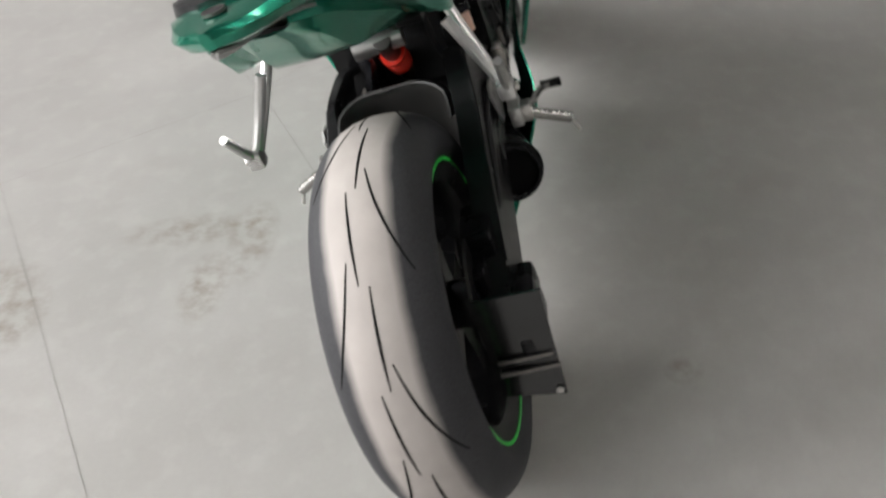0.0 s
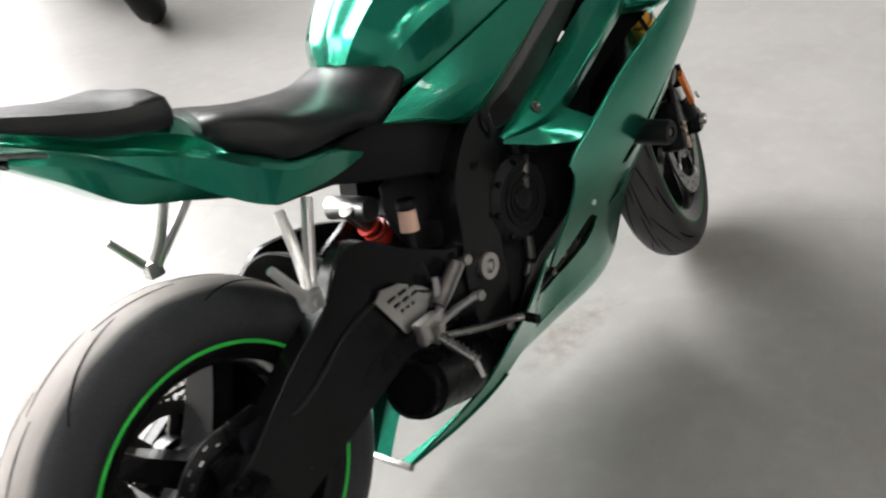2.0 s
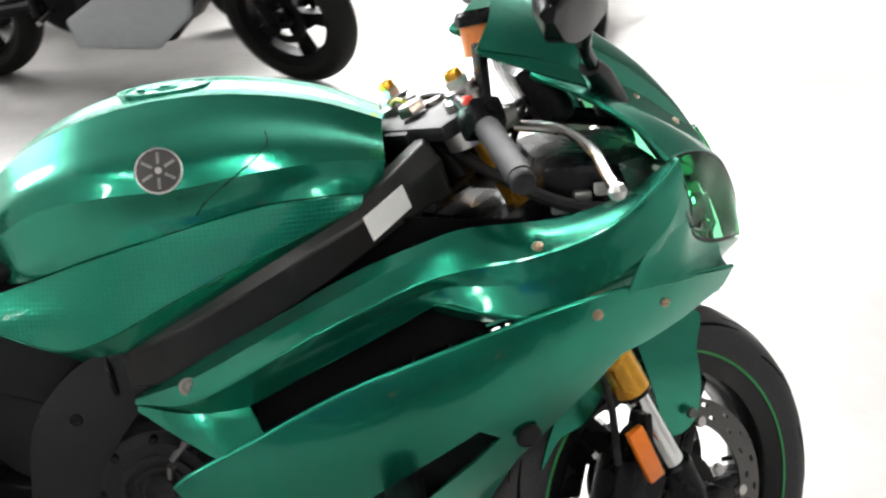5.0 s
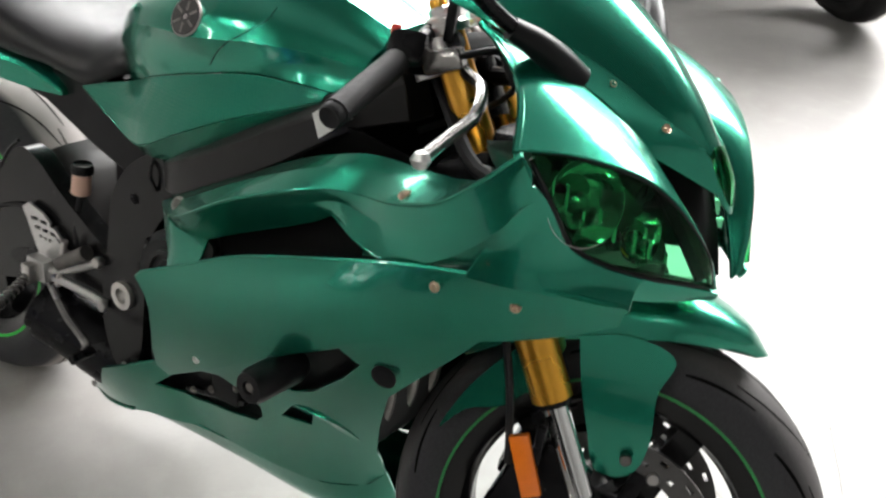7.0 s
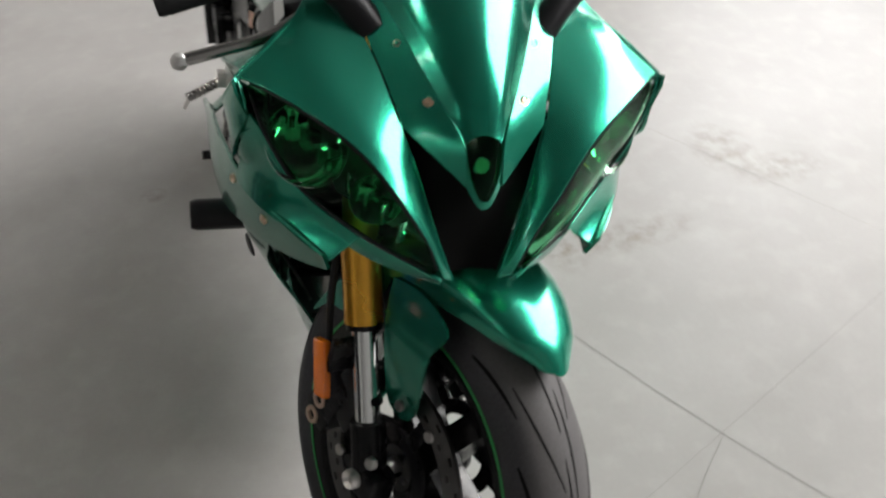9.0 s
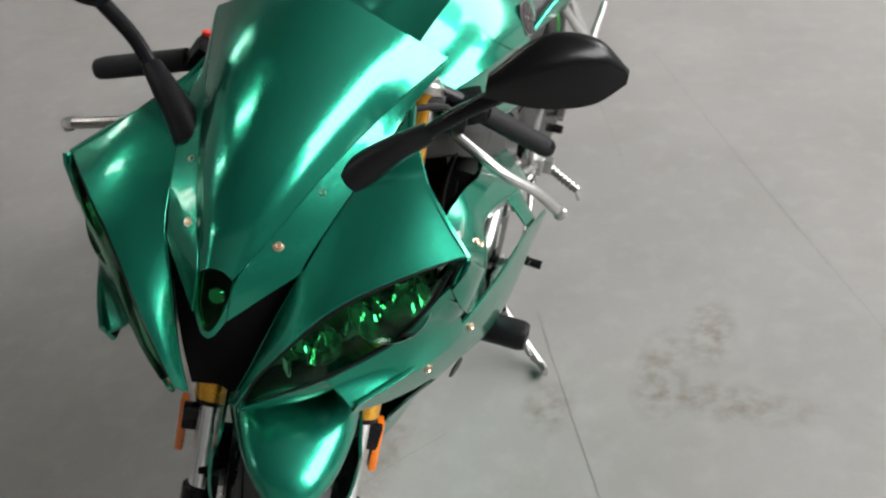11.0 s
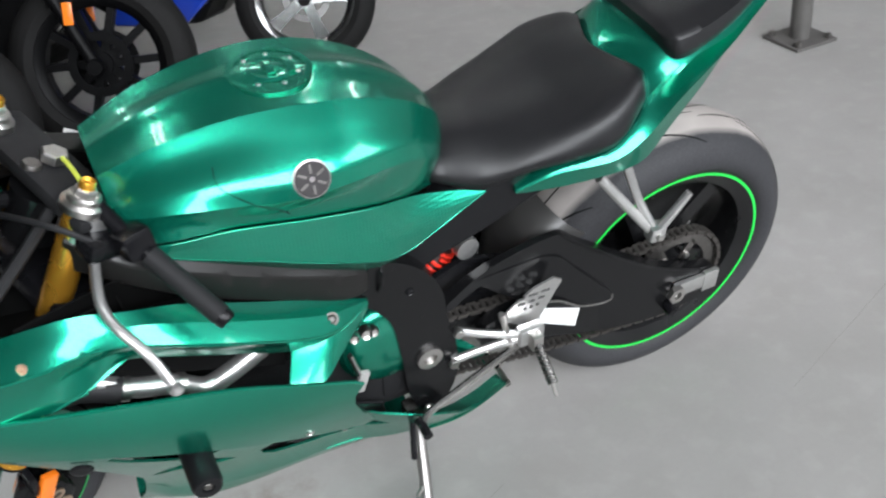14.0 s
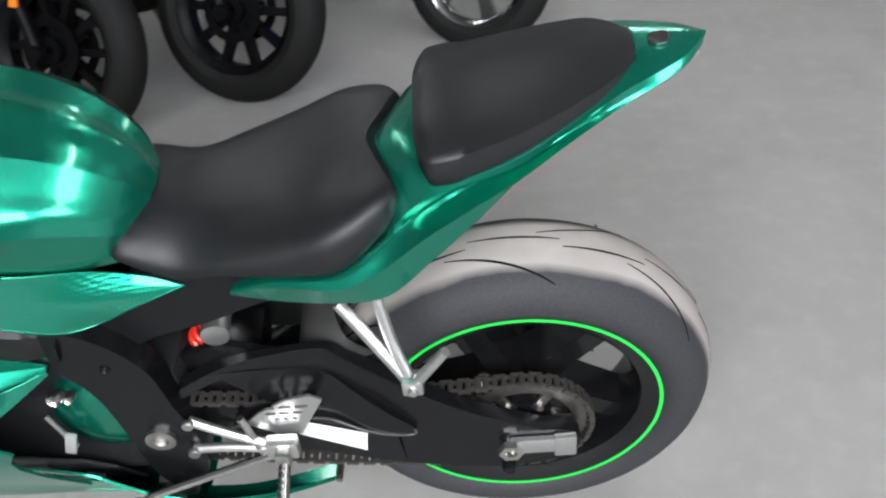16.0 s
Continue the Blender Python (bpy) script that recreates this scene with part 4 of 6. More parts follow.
part("rear_master_cylinder", tube([(.486, -.158, .449), (.416, -.163, .406)], .013, 2, 14), DARK_STEEL, bike)
part("white_label", skin([[(.354, .1425, .377), (.338, .1425, .407)], [(.254, .1425, .320), (.248, .1425, .366)]], 6, 2), PALE_STICKER, bike, "white label on the swingarm", thick=.001)

# -- side stand
ss = part("side_stand", tube([(.585, .130, .235), (.592, .155, .190), (.612, .222, .118), (.628, .272, .073)], .0115, 14, 12), STAND_STEEL, bike, "steel side stand leg folded out to the floor")
part("stand_foot", tube([(.627, .270, .075), (.631, .283, .067), (.642, .293, .065), (.656, .297, .067), (.664, .299, .075)], .0098, 16, 12, .007), STAND_STEEL, ss, "curled foot of the stand")
part("stand_pivot", boxm(.06, .03, .05, (.583, .13, .24), .008), DARK_STEEL, ss)
part("stand_spring", tube([(.603, .146, .262), (.618, .186, .172)], .006, 2, 10), BLACK, ss)
part("stand_tang", tube([(.618, .24, .098), (.650, .262, .095)], .004, 2, 8), STEEL, ss)
part("stand_tang", tube([(.61, .215, .125), (.636, .235, .127)], .004, 2, 8), STEEL, ss)

# -- side fairings
BLADE = [(1.431, .702), (1.346, .714), (1.273, .712), (1.19, .698), (1.046, .658), (.932, .620), (.82, .568), (.737, .530), (.728, .520), (.741, .495), (.741, .468), (.725, .421), (.702, .373), (.683, .335),
         (.645, .318), (.60, .296), (.553, .272), (.50, .205), (.42, .150), (.335, .088), (.45, .130), (.60, .182), (.78, .192), (.95, .202), (1.04, .232), (1.080, .275), (1.082, .33),
         (1.108, .40), (1.143, .475), (1.19, .525), (1.243, .578), (1.312, .626), (1.362, .648), (1.422, .676)]
BLADE_Y = [(1.43, .69, .158), (1.35, .705, .214), (1.24, .690, .244), (1.05, .655, .252), (.82, .565, .252), (.737, .525, .247), (.742, .468, .238), (.702, .373, .205), (.815, .407, .216), (.676, .338, .178),
           (.553, .272, .150), (1.122, .525, .229), (.95, .47, .225), (.878, .337, .184), (.335, .09, .05), (.5, .16, .095), (.78, .195, .118), (.95, .205, .118), (1.045, .235, .105), (1.108, .40, .160), (1.08, .275, .098),
           (1.243, .572, .205), (1.31, .624, .200), (.9, .25, .150), (.7, .22, .130), (1.36, .65, .185), (1.143, .475, .192)]
blade_base = soft_sheet(BLADE_Y)


def blade_y(x, z):
    # the rear tail of the panel flares outwards before it closes to its tip
    return blade_base(x, z) + .042 * math.sin(math.pi * min(1, max(0, (x - .335) / .36))) * min(1, max(0, (.40 - z) / .10))


def low_y(x, z):
    # the lower panel lies behind the upper one
    return blade_y(x, z) - .008 - .014 * min(1, max(0, (1.16 - x) / .25)) * min(1, max(0, (x - .66) / .10))


SLOT = [(.943, .424), (.953, .453), (.997, .491), (1.093, .544), (1.120, .526), (1.087, .490), (1.020, .432), (.980, .414)]
POCKET = [(.652, .272), (.716, .326), (.775, .352), (.819, .365), (.868, .352), (.890, .334), (.884, .310), (.864, .290), (.790, .272), (.716, .262)]
GILL = [(.930, .337), (.966, .378), (1.002, .378), (.988, .346)]
CREASE = [(.690, .335), (.709, .321), (.831, .394), (.917, .448), (1.021, .511), (1.121, .568), (1.218, .607), (1.315, .632)]
TOP_BLADE = BLADE[:13] + CREASE + BLADE[-2:]
LOW_BLADE = [(.690, .345), (.76, .372), (.831, .406), (.917, .460), (1.021, .523), (1.121, .580), (1.218, .619), (1.300, .640)] + BLADE[-4:-8:-1] + BLADE[-8:-22:-1]
for s in (1, -1):
    fl = part("side_fairing", plate(TOP_BLADE, [], lambda x, z, s=s: s * blade_y(x, z), .03), PAINT, bike, "large green side fairing panel with a rear point", thick=.005, angle=50)
    lo = part("lower_fairing", plate(LOW_BLADE, [SLOT, POCKET, GILL], lambda x, z, s=s: s * low_y(x, z), .025), PAINT, bike, "green lower fairing panel with cut-outs for the crash bobbin and engine", thick=.004, angle=50)
    part("gill_ridge", skin([[(.964, s * (low_y(.964, .382) + .001), .384), (1.004, s * (low_y(1.004, .381) + .006), .383), (1.045, s * (low_y(1.045, .368) + .004), .370), (1.078, s * (low_y(1.078, .331) + .001), .333)],
                             [(.950, s * (low_y(.95, .362) - .004), .366), (1.0, s * (low_y(1.0, .36) - .002), .363), (1.035, s * (low_y(1.035, .345) - .001), .345), (1.072, s * (low_y(1.072, .318) + .000), .318)]], 14, 3), PAINT, lo, thick=.003)
    # inner backing of the cut-outs
    part("fairing_recess", plate([(.64, .24), (.80, .22), (1.0, .26), (1.10, .44), (1.12, .54), (1.02, .55), (.80, .40), (.66, .32)], [], lambda x, z, s=s: s * (blade_y(x, z) - .040), .06), BLACK_PLASTIC, fl, thick=.004)
    for x, z in ((1.239, .686), (1.328, .684), (.815, .407)):
        screw((x, (blade_y(x, z) + .002) * s, z), (0.1 if x < 1.3 else .5, s, .1), .0046, fl, COPPER if x > 1 else STEEL)
    screw((.575, .158 * s, .270), (-.1, s, 0), .0065, fl)
    part("rubber_plug", disc((1.156, blade_y(1.156, .523) * s, .523), (.2, s, -.2), .017, .003, 20), BLACK, fl)
    part("pocket_rod", tube([(.70, .130 * s, .272), (.84, .140 * s, .310)], .006, 2, 8), BLACK, fl)
    part("pocket_cover", boxm(.06, .02, .05, (.80, .138 * s, .32), .010), ENGINE, fl)
    for x, z in ((.735, .292), (.775, .310), (.83, .335)):
        screw((x, .150 * s, z), (0, s, 0), .0045, fl, DARK_STEEL)
    edge = [(x, (blade_y(x, z)) * s, z) for x, z in BLADE[0:9]]
    part("fairing_lip", tube(edge, .0032, 40, 6), PAINT, fl)
    # crash bobbin
    bob = part("frame_slider", lathe([(0, 0), (.020, 0), (.0245, .012), (.0245, .085), (.021, .094), (.010, .094), (.008, .086), (0, .086)], 24), BLACK_PLASTIC, bike, "black plastic crash bobbin")
    bob.matrix_local = Matrix.Translation((.998, .196 * s, .470)) @ Matrix.Diagonal((1, s, 1, 1))
    part("bobbin_bolt", disc((0, .088, 0), (0, 1, 0), .008, .004, 6), DARK_STEEL, bob)
for s in (1, -1):
    part("blade_edge", tube([(x, s * (blade_y(x, z) - .0005), z - .001) for x, z in BLADE[:8]], .0026, 48, 6), PAINT, bike, "crisp folded top edge of the lower fairing")
PAN_RIM = [(x, low_y(x, z) - .001, z) for x, z in ((.56, .169), (.60, .182), (.68, .188), (.78, .192), (.95, .202), (1.04, .232), (1.080, .275))]
PAN_LOW = [(.56, .080, .142), (.60, .078, .142), (.68, .075, .140), (.78, .070, .138), (.95, .070, .142), (1.04, .062, .165), (1.087, .050, .195)]
PAN_KEEL = [(.56, 0, .128), (.60, 0, .126), (.68, 0, .123), (.78, 0, .120), (.95, 0, .120), (1.04, 0, .120), (1.10, 0, .125)]
for s in (1, -1):
    part("tail_floor", skin([[(x, s * (blade_y(x, z) - k), z + .002 - k * .25) for x, z in ((.345, .092), (.40, .112), (.45, .130), (.50, .148), (.56, .168))] for k in (.001, .022, .044)], 12, 2), PAINT, bike, "narrow inward flange of the fairing tail", thick=.003)
part("tail_strut", tube([(.340, -.055, .092), (.338, 0, .094), (.340, .055, .092)], .007, 8, 10), DARK_ALU, bike, "small strut that ties the fairing tips")
part("belly_pan", skin([PAN_RIM, PAN_LOW, PAN_KEEL, flip(PAN_LOW, -1), flip(PAN_RIM, -1)], 24, 5), PAINT, bike, "green belly pan under the engine, open as a scoop in front", thick=.004)
# upper side panels
A_IN = [(.675, .150, .595), (.749, .157, .635), (.851, .168, .686), (.963, .176, .742), (1.033, .186, .770), (1.09, .182, .785), (1.16, .178, .785), (1.22, .184, .790), (1.28, .205, .815), (1.326, .246, .862)]
A_RIDGE = [(.678, .157, .592), (.759, .206, .610), (.898, .232, .684), (.995, .226, .723), (1.054, .216, .741), (1.099, .215, .747), (1.165, .236, .760), (1.24, .254, .788), (1.29, .260, .826), (1.332, .254, .866)]
A_SHELF = [(.682, .155, .588), (.775, .200, .598), (.90, .212, .660), (1.00, .208, .702), (1.057, .207, .724), (1.105, .214, .724), (1.17, .234, .728), (1.24, .248, .756), (1.30, .256, .806), (1.336, .252, .856)]
A_LOW = [(.685, .150, .584), (.79, .192, .585), (.91, .198, .636), (1.01, .196, .680), (1.06, .206, .705), (1.111, .228, .694), (1.165, .238, .686), (1.25, .246, .724), (1.32, .250, .785), (1.342, .240, .830)]
A_CROWN = [(a[0] * .45 + b[0] * .55, a[1] * .45 + b[1] * .55, a[2] * .45 + b[2] * .55 + (.007 if .7 < a[0] < 1.06 else .002)) for a, b in zip(A_IN, A_RIDGE)]
both("upper_side_panel", [A_IN, A_CROWN, A_RIDGE, A_SHELF, A_LOW], PAINT, 48, 3, flat=True, angle=14, label="green upper side panel with a sharp ridge over the air duct")
for s in (1, -1):
    part("panel_ridge", tube(flip(A_RIDGE, s), .0026, 60, 6), PAINT, bike, "crisp folded edge of the upper side panel")
    part("duct_edge", tube(flip(A_LOW[1:7], s), .0024, 40, 6), PAINT, bike, "folded edge above the air duct")
D_UP = [(.680, .156, .590), (.73, .184, .588), (.775, .193, .586), (.82, .195, .592)]
D_LOW = [(.677, .155, .582), (.745, .204, .553), (.79, .240, .545), (.845, .244, .560)]
both("duct_rear_panel", [D_UP, D_LOW], PAINT, 14, 4, label="green rear corner of the side duct")
F_UP = [(1.165, .2365, .692), (1.24, .245, .728), (1.31, .249, .790), (1.340, .238, .832), (1.357, .216, .800), (1.366, .192, .760), (1.392, .160, .738), (1.432, .118, .722), (1.486, .044, .700)]
F_MID = [(1.14, .232, .688), (1.23, .234, .708), (1.31, .234, .748), (1.340, .226, .785), (1.357, .204, .755), (1.368, .183, .730), (1.395, .151, .716), (1.434, .112, .706), (1.484, .042, .694)]
F_LOW = [(1.11, .216, .674), (1.21, .216, .688), (1.30, .200, .700), (1.335, .187, .702), (1.355, .172, .700), (1.372, .160, .697), (1.398, .137, .694), (1.436, .102, .691), (1.480, .040, .689)]
both("lower_cowl_panel", [F_UP, F_MID, F_LOW], PAINT, 30, 3, label="green lower cowl strip under the headlamp")
for s in (1, -1):
    screw((1.175, .228 * s, .770), (0, .5 * s, 1), .0055, bike, COPPER)
    screw((.749, .189 * s, .622), (0, .8 * s, .5), .0078, bike, DARK_STEEL)
    # near-black sheet: the shade inside the side duct, put into the colour
    part("duct_shade", skin([[(.82, .175 * s, .615), (.97, .175 * s, .69), (1.14, .18 * s, .70)], [(.83, .18 * s, .55), (1.0, .18 * s, .62), (1.16, .19 * s, .67)]], 10, 2), VOID, bike, thick=.003)
    part("duct_vane", skin([[(1.05, .204 * s, .704), (1.111, .228 * s, .693), (1.166, .238 * s, .685)], [(1.035, .180 * s, .694), (1.09, .205 * s, .682), (1.15, .21 * s, .672)]], 12, 3), PAINT, bike, thick=.004)


WG_UP = [(1.325, .247, .800), (1.347, .229, .818), (1.359, .213, .790), (1.369, .190, .758), (1.392, .161, .737), (1.428, .124, .722)]
WG_LOW = [(1.275, .245, .710), (1.31, .237, .710), (1.346, .221, .708), (1.378, .200, .704), (1.405, .180, .700), (1.432, .158, .694)]
both("wing_panel", [WG_UP, [((a[0] + b[0]) / 2 - .004, (a[1] + b[1]) / 2 - .004, (a[2] + b[2]) / 2) for a, b in zip(WG_UP, WG_LOW)], WG_LOW], PAINT, 20, 4, label="green wing between the headlamp and the side fairing tip")

# -- nose
W_EDGE = [(1.436, .019, .842), (1.394, .042, .874), (1.335, .069, .915), (1.27, .095, .947), (1.20, .122, .972), (1.124, .151, .992)]
W_Q = [(1.434, .010, .848), (1.400, .026, .888), (1.345, .046, .934), (1.28, .066, .976), (1.21, .084, 1.008), (1.148, .100, 1.025)]
W_MID = [(1.433, 0, .850), (1.405, 0, .890), (1.355, 0, .944), (1.29, 0, .993), (1.222, 0, 1.034), (1.160, 0, 1.063)]
part("windscreen", skin([W_EDGE, W_Q, W_MID, flip(W_Q, -1), flip(W_EDGE, -1)], 30, 5), PAINT_SCREEN, bike, "glossy green painted windscreen", thick=.003)
# face panels: from the intake edge and the ridge out to the lamp and the straight cockpit edge
U_IN = [(1.476, .028, .690), (1.456, .046, .735), (1.425, .066, .795), (1.395, .085, .846), (1.35, .099, .884), (1.30, .114, .914), (1.25, .126, .936), (1.19, .132, .955)]
U_MID = [(1.479, .034, .694), (1.468, .054, .742), (1.445, .086, .797), (1.418, .118, .838), (1.382, .150, .866), (1.345, .170, .888), (1.313, .180, .902), (1.281, .189, .911)]
U_OUT = [(1.482, .040, .698), (1.476, .058, .736), (1.460, .088, .782), (1.436, .120, .820), (1.414, .148, .841), (1.390, .178, .854), (1.358, .214, .864), (1.323, .248, .866)]
for s, cowl in zip((1, -1), both("upper_cowl", [U_IN, U_MID, U_OUT], PAINT, 36, 4, label="green front cowl panel above the headlamp")):
    part("cockpit_rim", tube(flip([(1.323, .250, .864), (1.298, .208, .896), (1.268, .173, .918), (1.235, .148, .936), (1.19, .133, .956)], s), .0046, 18, 6), PAINT, cowl, "rolled edge of the cockpit opening")
    part("intake_lip", tube(flip(U_IN[:4], s), .0028, 16, 6), PAINT, cowl)
CH = [(1.340, .240, .832), (1.338, .243, .850), (1.326, .249, .866)]
CH2 = [(1.312, .2485, .788), (1.318, .2515, .825), (1.322, .253, .864)]
both("cheek_panel", [CH, CH2], PAINT, 8, 3)
# strips between screen and face, with two screws each, and the slim collar round the nose lens
X_OUT = [(1.398, .081, .842), (1.385, .085, .856), (1.35, .098, .886), (1.30, .113, .916), (1.25, .125, .938), (1.20, .131, .956), (1.13, .152, .984)]
X_IN = [(1.456, .0200, .800), (1.437, .0215, .8415), (1.394, .0425, .8735), (1.335, .0695, .9145), (1.27, .0955, .9465), (1.20, .1225, .9715), (1.124, .151, .990)]
X_MID = [((a[0] + b[0]) / 2, (a[1] + b[1]) / 2, (a[2] + b[2]) / 2 + .0005) for a, b in zip(X_IN, X_OUT)]
for s, strip in zip((1, -1), both("screen_surround", [X_IN, X_MID, X_OUT], PAINT, 24, 3, label="green strip beside the windscreen")):
    for x, y, z in ((1.333, .079, .909), (1.393, .054, .870)):
        screw((x, y * s, z), (.55, .30 * s, .78), .0044, strip, COPPER)
N_IN = [(1.436, .020, .841), (1.452, .016, .812), (1.463, .006, .789), (1.4645, 0, .786)]
N_OUT = [(1.430, .030, .838), (1.450, .0215, .806), (1.464, .0075, .781), (1.466, 0, .777)]
part("nose_tip", skin([N_IN + [(x, -y, z) for x, y, z in reversed(N_IN[:-1])], N_OUT + [(x, -y, z) for x, y, z in reversed(N_OUT[:-1])]], 28, 3), PAINT, bike, "green collar round the nose lens", thick=.003)
lens = part("nose_lens", skin([[(1.434, .019, .842), (1.451, .015, .812), (1.463, .004, .788)], [(1.438, .010, .850), (1.459, .008, .815), (1.466, .002, .788)], [(1.438, -.010, .850), (1.459, -.008, .815), (1.466, -.002, .788)], [(1.434, -.019, .842), (1.451, -.015, .812), (1.463, -.004, .788)]], 12, 4), GREEN_LENS, bike, "smoked green position lamp at the screen tip", thick=.003)
part("lens_bulb", disc((1.435, 0, .815), (.9, 0, .3), .010, .006, 16), CHROME, lens)
# ram air mouth: a near-black sheet paints the shaded V under the screen tip
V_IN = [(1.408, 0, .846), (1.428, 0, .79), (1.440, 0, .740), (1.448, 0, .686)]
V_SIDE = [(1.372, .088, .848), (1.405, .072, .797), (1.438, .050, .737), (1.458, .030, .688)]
part("intake_shade", skin([V_SIDE, V_IN, flip(V_SIDE, -1)], 14, 5, flat=True), VOID, bike, "near-black sheet for the shade in the ram-air intake below the windscreen", thick=.003)

# -- headlamps
H_UP = [(1.478, .048, .708), (1.475, .060, .740), (1.459, .090, .782), (1.435, .122, .819), (1.413, .150, .840), (1.389, .180, .853), (1.357, .214, .863), (1.332, .236, .863)]
H_LOW = [(1.477, .050, .706), (1.456, .088, .716), (1.428, .122, .724), (1.390, .162, .741), (1.368, .190, .762), (1.359, .212, .796), (1.348, .226, .826), (1.333, .236, .858)]
H_MID = [((a[0] + b[0]) / 2 + .006, (a[1] + b[1]) / 2 + .004, (a[2] + b[2]) / 2) for a, b in zip(H_UP, H_LOW)]
for s in (1, -1):
    hl = part("headlamp", skin([flip([(x - .06, y - .010, z - .004) for x, y, z in c], s) for c in (H_UP, H_MID, H_LOW)], 20, 3), DARK_REFLECTOR, bike, "long smoked green headlamp", thick=.003)
    part("headlamp_lens", skin([flip(c, s) for c in (H_UP, H_MID, H_LOW)], 24, 4), GREEN_LENS, hl, "smoked green headlamp lens", thick=.003)
    for (x, y, z), sz, aim in (((1.336, .160, .798), .95, (1.70, .36, .90)), ((1.386, .100, .756), .60, (1.80, .20, .82))):
        bowl = part("headlamp_reflector", lathe([(.006, 0), (.03, .012), (.046, .032), (.050, .046), (.0505, .046), (.048, .03), (.032, .008), (.006, -.004)], 28, "z"), CHROME, hl, "bright headlamp bowl")
        bowl.matrix_local = Matrix.Translation((x, y * s, z)) @ Vector((0, 0, 1)).rotation_difference(Vector((aim[0] - x, aim[1] * s - y * s, aim[2] - z))).to_matrix().to_4x4() @ Matrix.Scale(sz, 4)
        part("bulb_shield", lathe([(0, .02), (.011, .02), (.012, .034), (.006, .040), (0, .041)], 16, "z"), CHROME_DARK, bowl)
    for k in range(9):
        f = .16 + .09 * k
        p = spline(flip(H_MID, s), 50)[int(f * 49)]
        part("reflector_facet", boxm(.004, .012, .026, (p.x - .040, p.y * .95, p.z - .004), .001, Matrix.Rotation(radians(-35 * s), 4, "Z")), CHROME, hl)
    part("lamp_bezel", tube(flip(H_LOW, s), .0035, 24, 6), BLACK_PLASTIC, hl)
    part("lamp_bezel", tube(flip(H_UP, s), .0020, 24, 6), BLACK_PLASTIC, hl)
part("lamp_housing", boxm(.16, .24, .10, (1.28, 0, .79), .03), BLACK, bike)
# -- mirrors
for s in (1, -1):
    part("mirror_boot", join(moved(tube([(1.296, .100 * s, .908), (1.284, .120 * s, .930), (1.270, .145 * s, .950), (1.252, .172 * s, .966)], .0225, 14, 16, .0125), Matrix.Identity(4))), BLACK_PLASTIC, bike, "black rubber mirror mount")
    part("mirror_arm", tube([(1.262, .160 * s, .958), (1.240, .200 * s, .990), (1.232, .245 * s, 1.024)], .0085, 10, 12, .010), BLACK, bike, "black mirror stalk")
    M1 = [(.050, .0, -.012), (.020, .070, -.032), (-.008, .135, -.030), (-.025, .172, -.005)]
    M2 = [(.052, .0, .002), (.030, .065, .028), (.0, .130, .036), (-.022, .172, .008)]
    M3 = [(.030, .0, .010), (-.010, .06, .052), (-.030, .125, .048), (-.032, .172, .012)]
    M4 = [(.020, .0, -.002), (-.026, .062, .010), (-.046, .125, .012), (-.040, .171, .002)]
    M5 = [(.030, .0, -.012), (-.010, .07, -.034), (-.032, .130, -.028), (-.034, .171, -.006)]
    part("mirror", moved(skin([M1, M2, M3, M4, M5], 20, 4, loop=True, caps=True), Matrix.Translation((1.214, .226 * s, 1.040)) @ Matrix.Rotation(radians(8 * s), 4, "Z") @ Matrix.Diagonal((.88, .86 * s, .90, 1))), MIRROR_BLACK, bike, "black teardrop rear-view mirror", angle=50)
# -- cockpit
# near-black sheets, added as shade for the open gaps inside the cockpit
for s in (1, -1):
    part("dark_side_filler", skin([[(.93, .150 * s, .782), (1.02, .152 * s, .798), (1.10, .160 * s, .792), (1.17, .176 * s, .790)], [(.94, .12 * s, .70), (1.03, .12 * s, .69), (1.12, .13 * s, .685), (1.20, .16 * s, .69)]], 12, 3), VOID, bike, thick=.003)
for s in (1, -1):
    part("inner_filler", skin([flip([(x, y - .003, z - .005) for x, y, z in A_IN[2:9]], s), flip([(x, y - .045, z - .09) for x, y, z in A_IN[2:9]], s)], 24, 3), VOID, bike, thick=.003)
part("dark_floor_filler", skin([[(.93, -.17, .700), (.93, 0, .71), (.93, .17, .700)], [(1.20, -.20, .715), (1.20, 0, .72), (1.20, .20, .715)]], 8, 4), VOID, bike, thick=.003)
part("dark_cross_filler", skin([[(1.03, -.15, .72), (1.04, 0, .70), (1.03, .15, .72)], [(1.04, -.14, .80), (1.07, 0, .82), (1.04, .14, .80)]], 8, 3), VOID, bike, thick=.003)
part("dash_panel", boxm(.05, .20, .09, (1.215, 0, .925), .015, Matrix.Rotation(radians(-30), 4, "Y")), BLACK, bike, "dark instrument panel")
part("fairing_stay", tube([(1.11, 0, .86), (1.24, 0, .88), (1.33, 0, .87)], .012, 8, 10), BLACK, bike)
for s in (1, -1):
    part("wiring_loom", tube([(1.08, .06 * s, .87), (1.15, .11 * s, .83), (1.22, .16 * s, .80), (1.28, .17 * s, .79)], .009, 14, 8), RUBBER_PLAIN, bike)
    # another added near-black sheet, for the shade low in the cockpit
    part("dark_front_filler", skin([[(1.06, .165 * s, .775), (1.16, .185 * s, .775), (1.27, .20 * s, .785), (1.34, .18 * s, .82)], [(1.10, .05 * s, .70), (1.18, .05 * s, .71), (1.28, .05 * s, .72), (1.36, .05 * s, .74)]], 16, 3), VOID, bike, thick=.003)
    for i, (x, y, z) in enumerate(((1.25, .13, .80), (1.27, .16, .815), (1.22, .14, .79))):
        part("connector", boxm(.022, .016, .014, (x, y * s, z), .003), GREY_PLASTIC if i else ALU, bike)

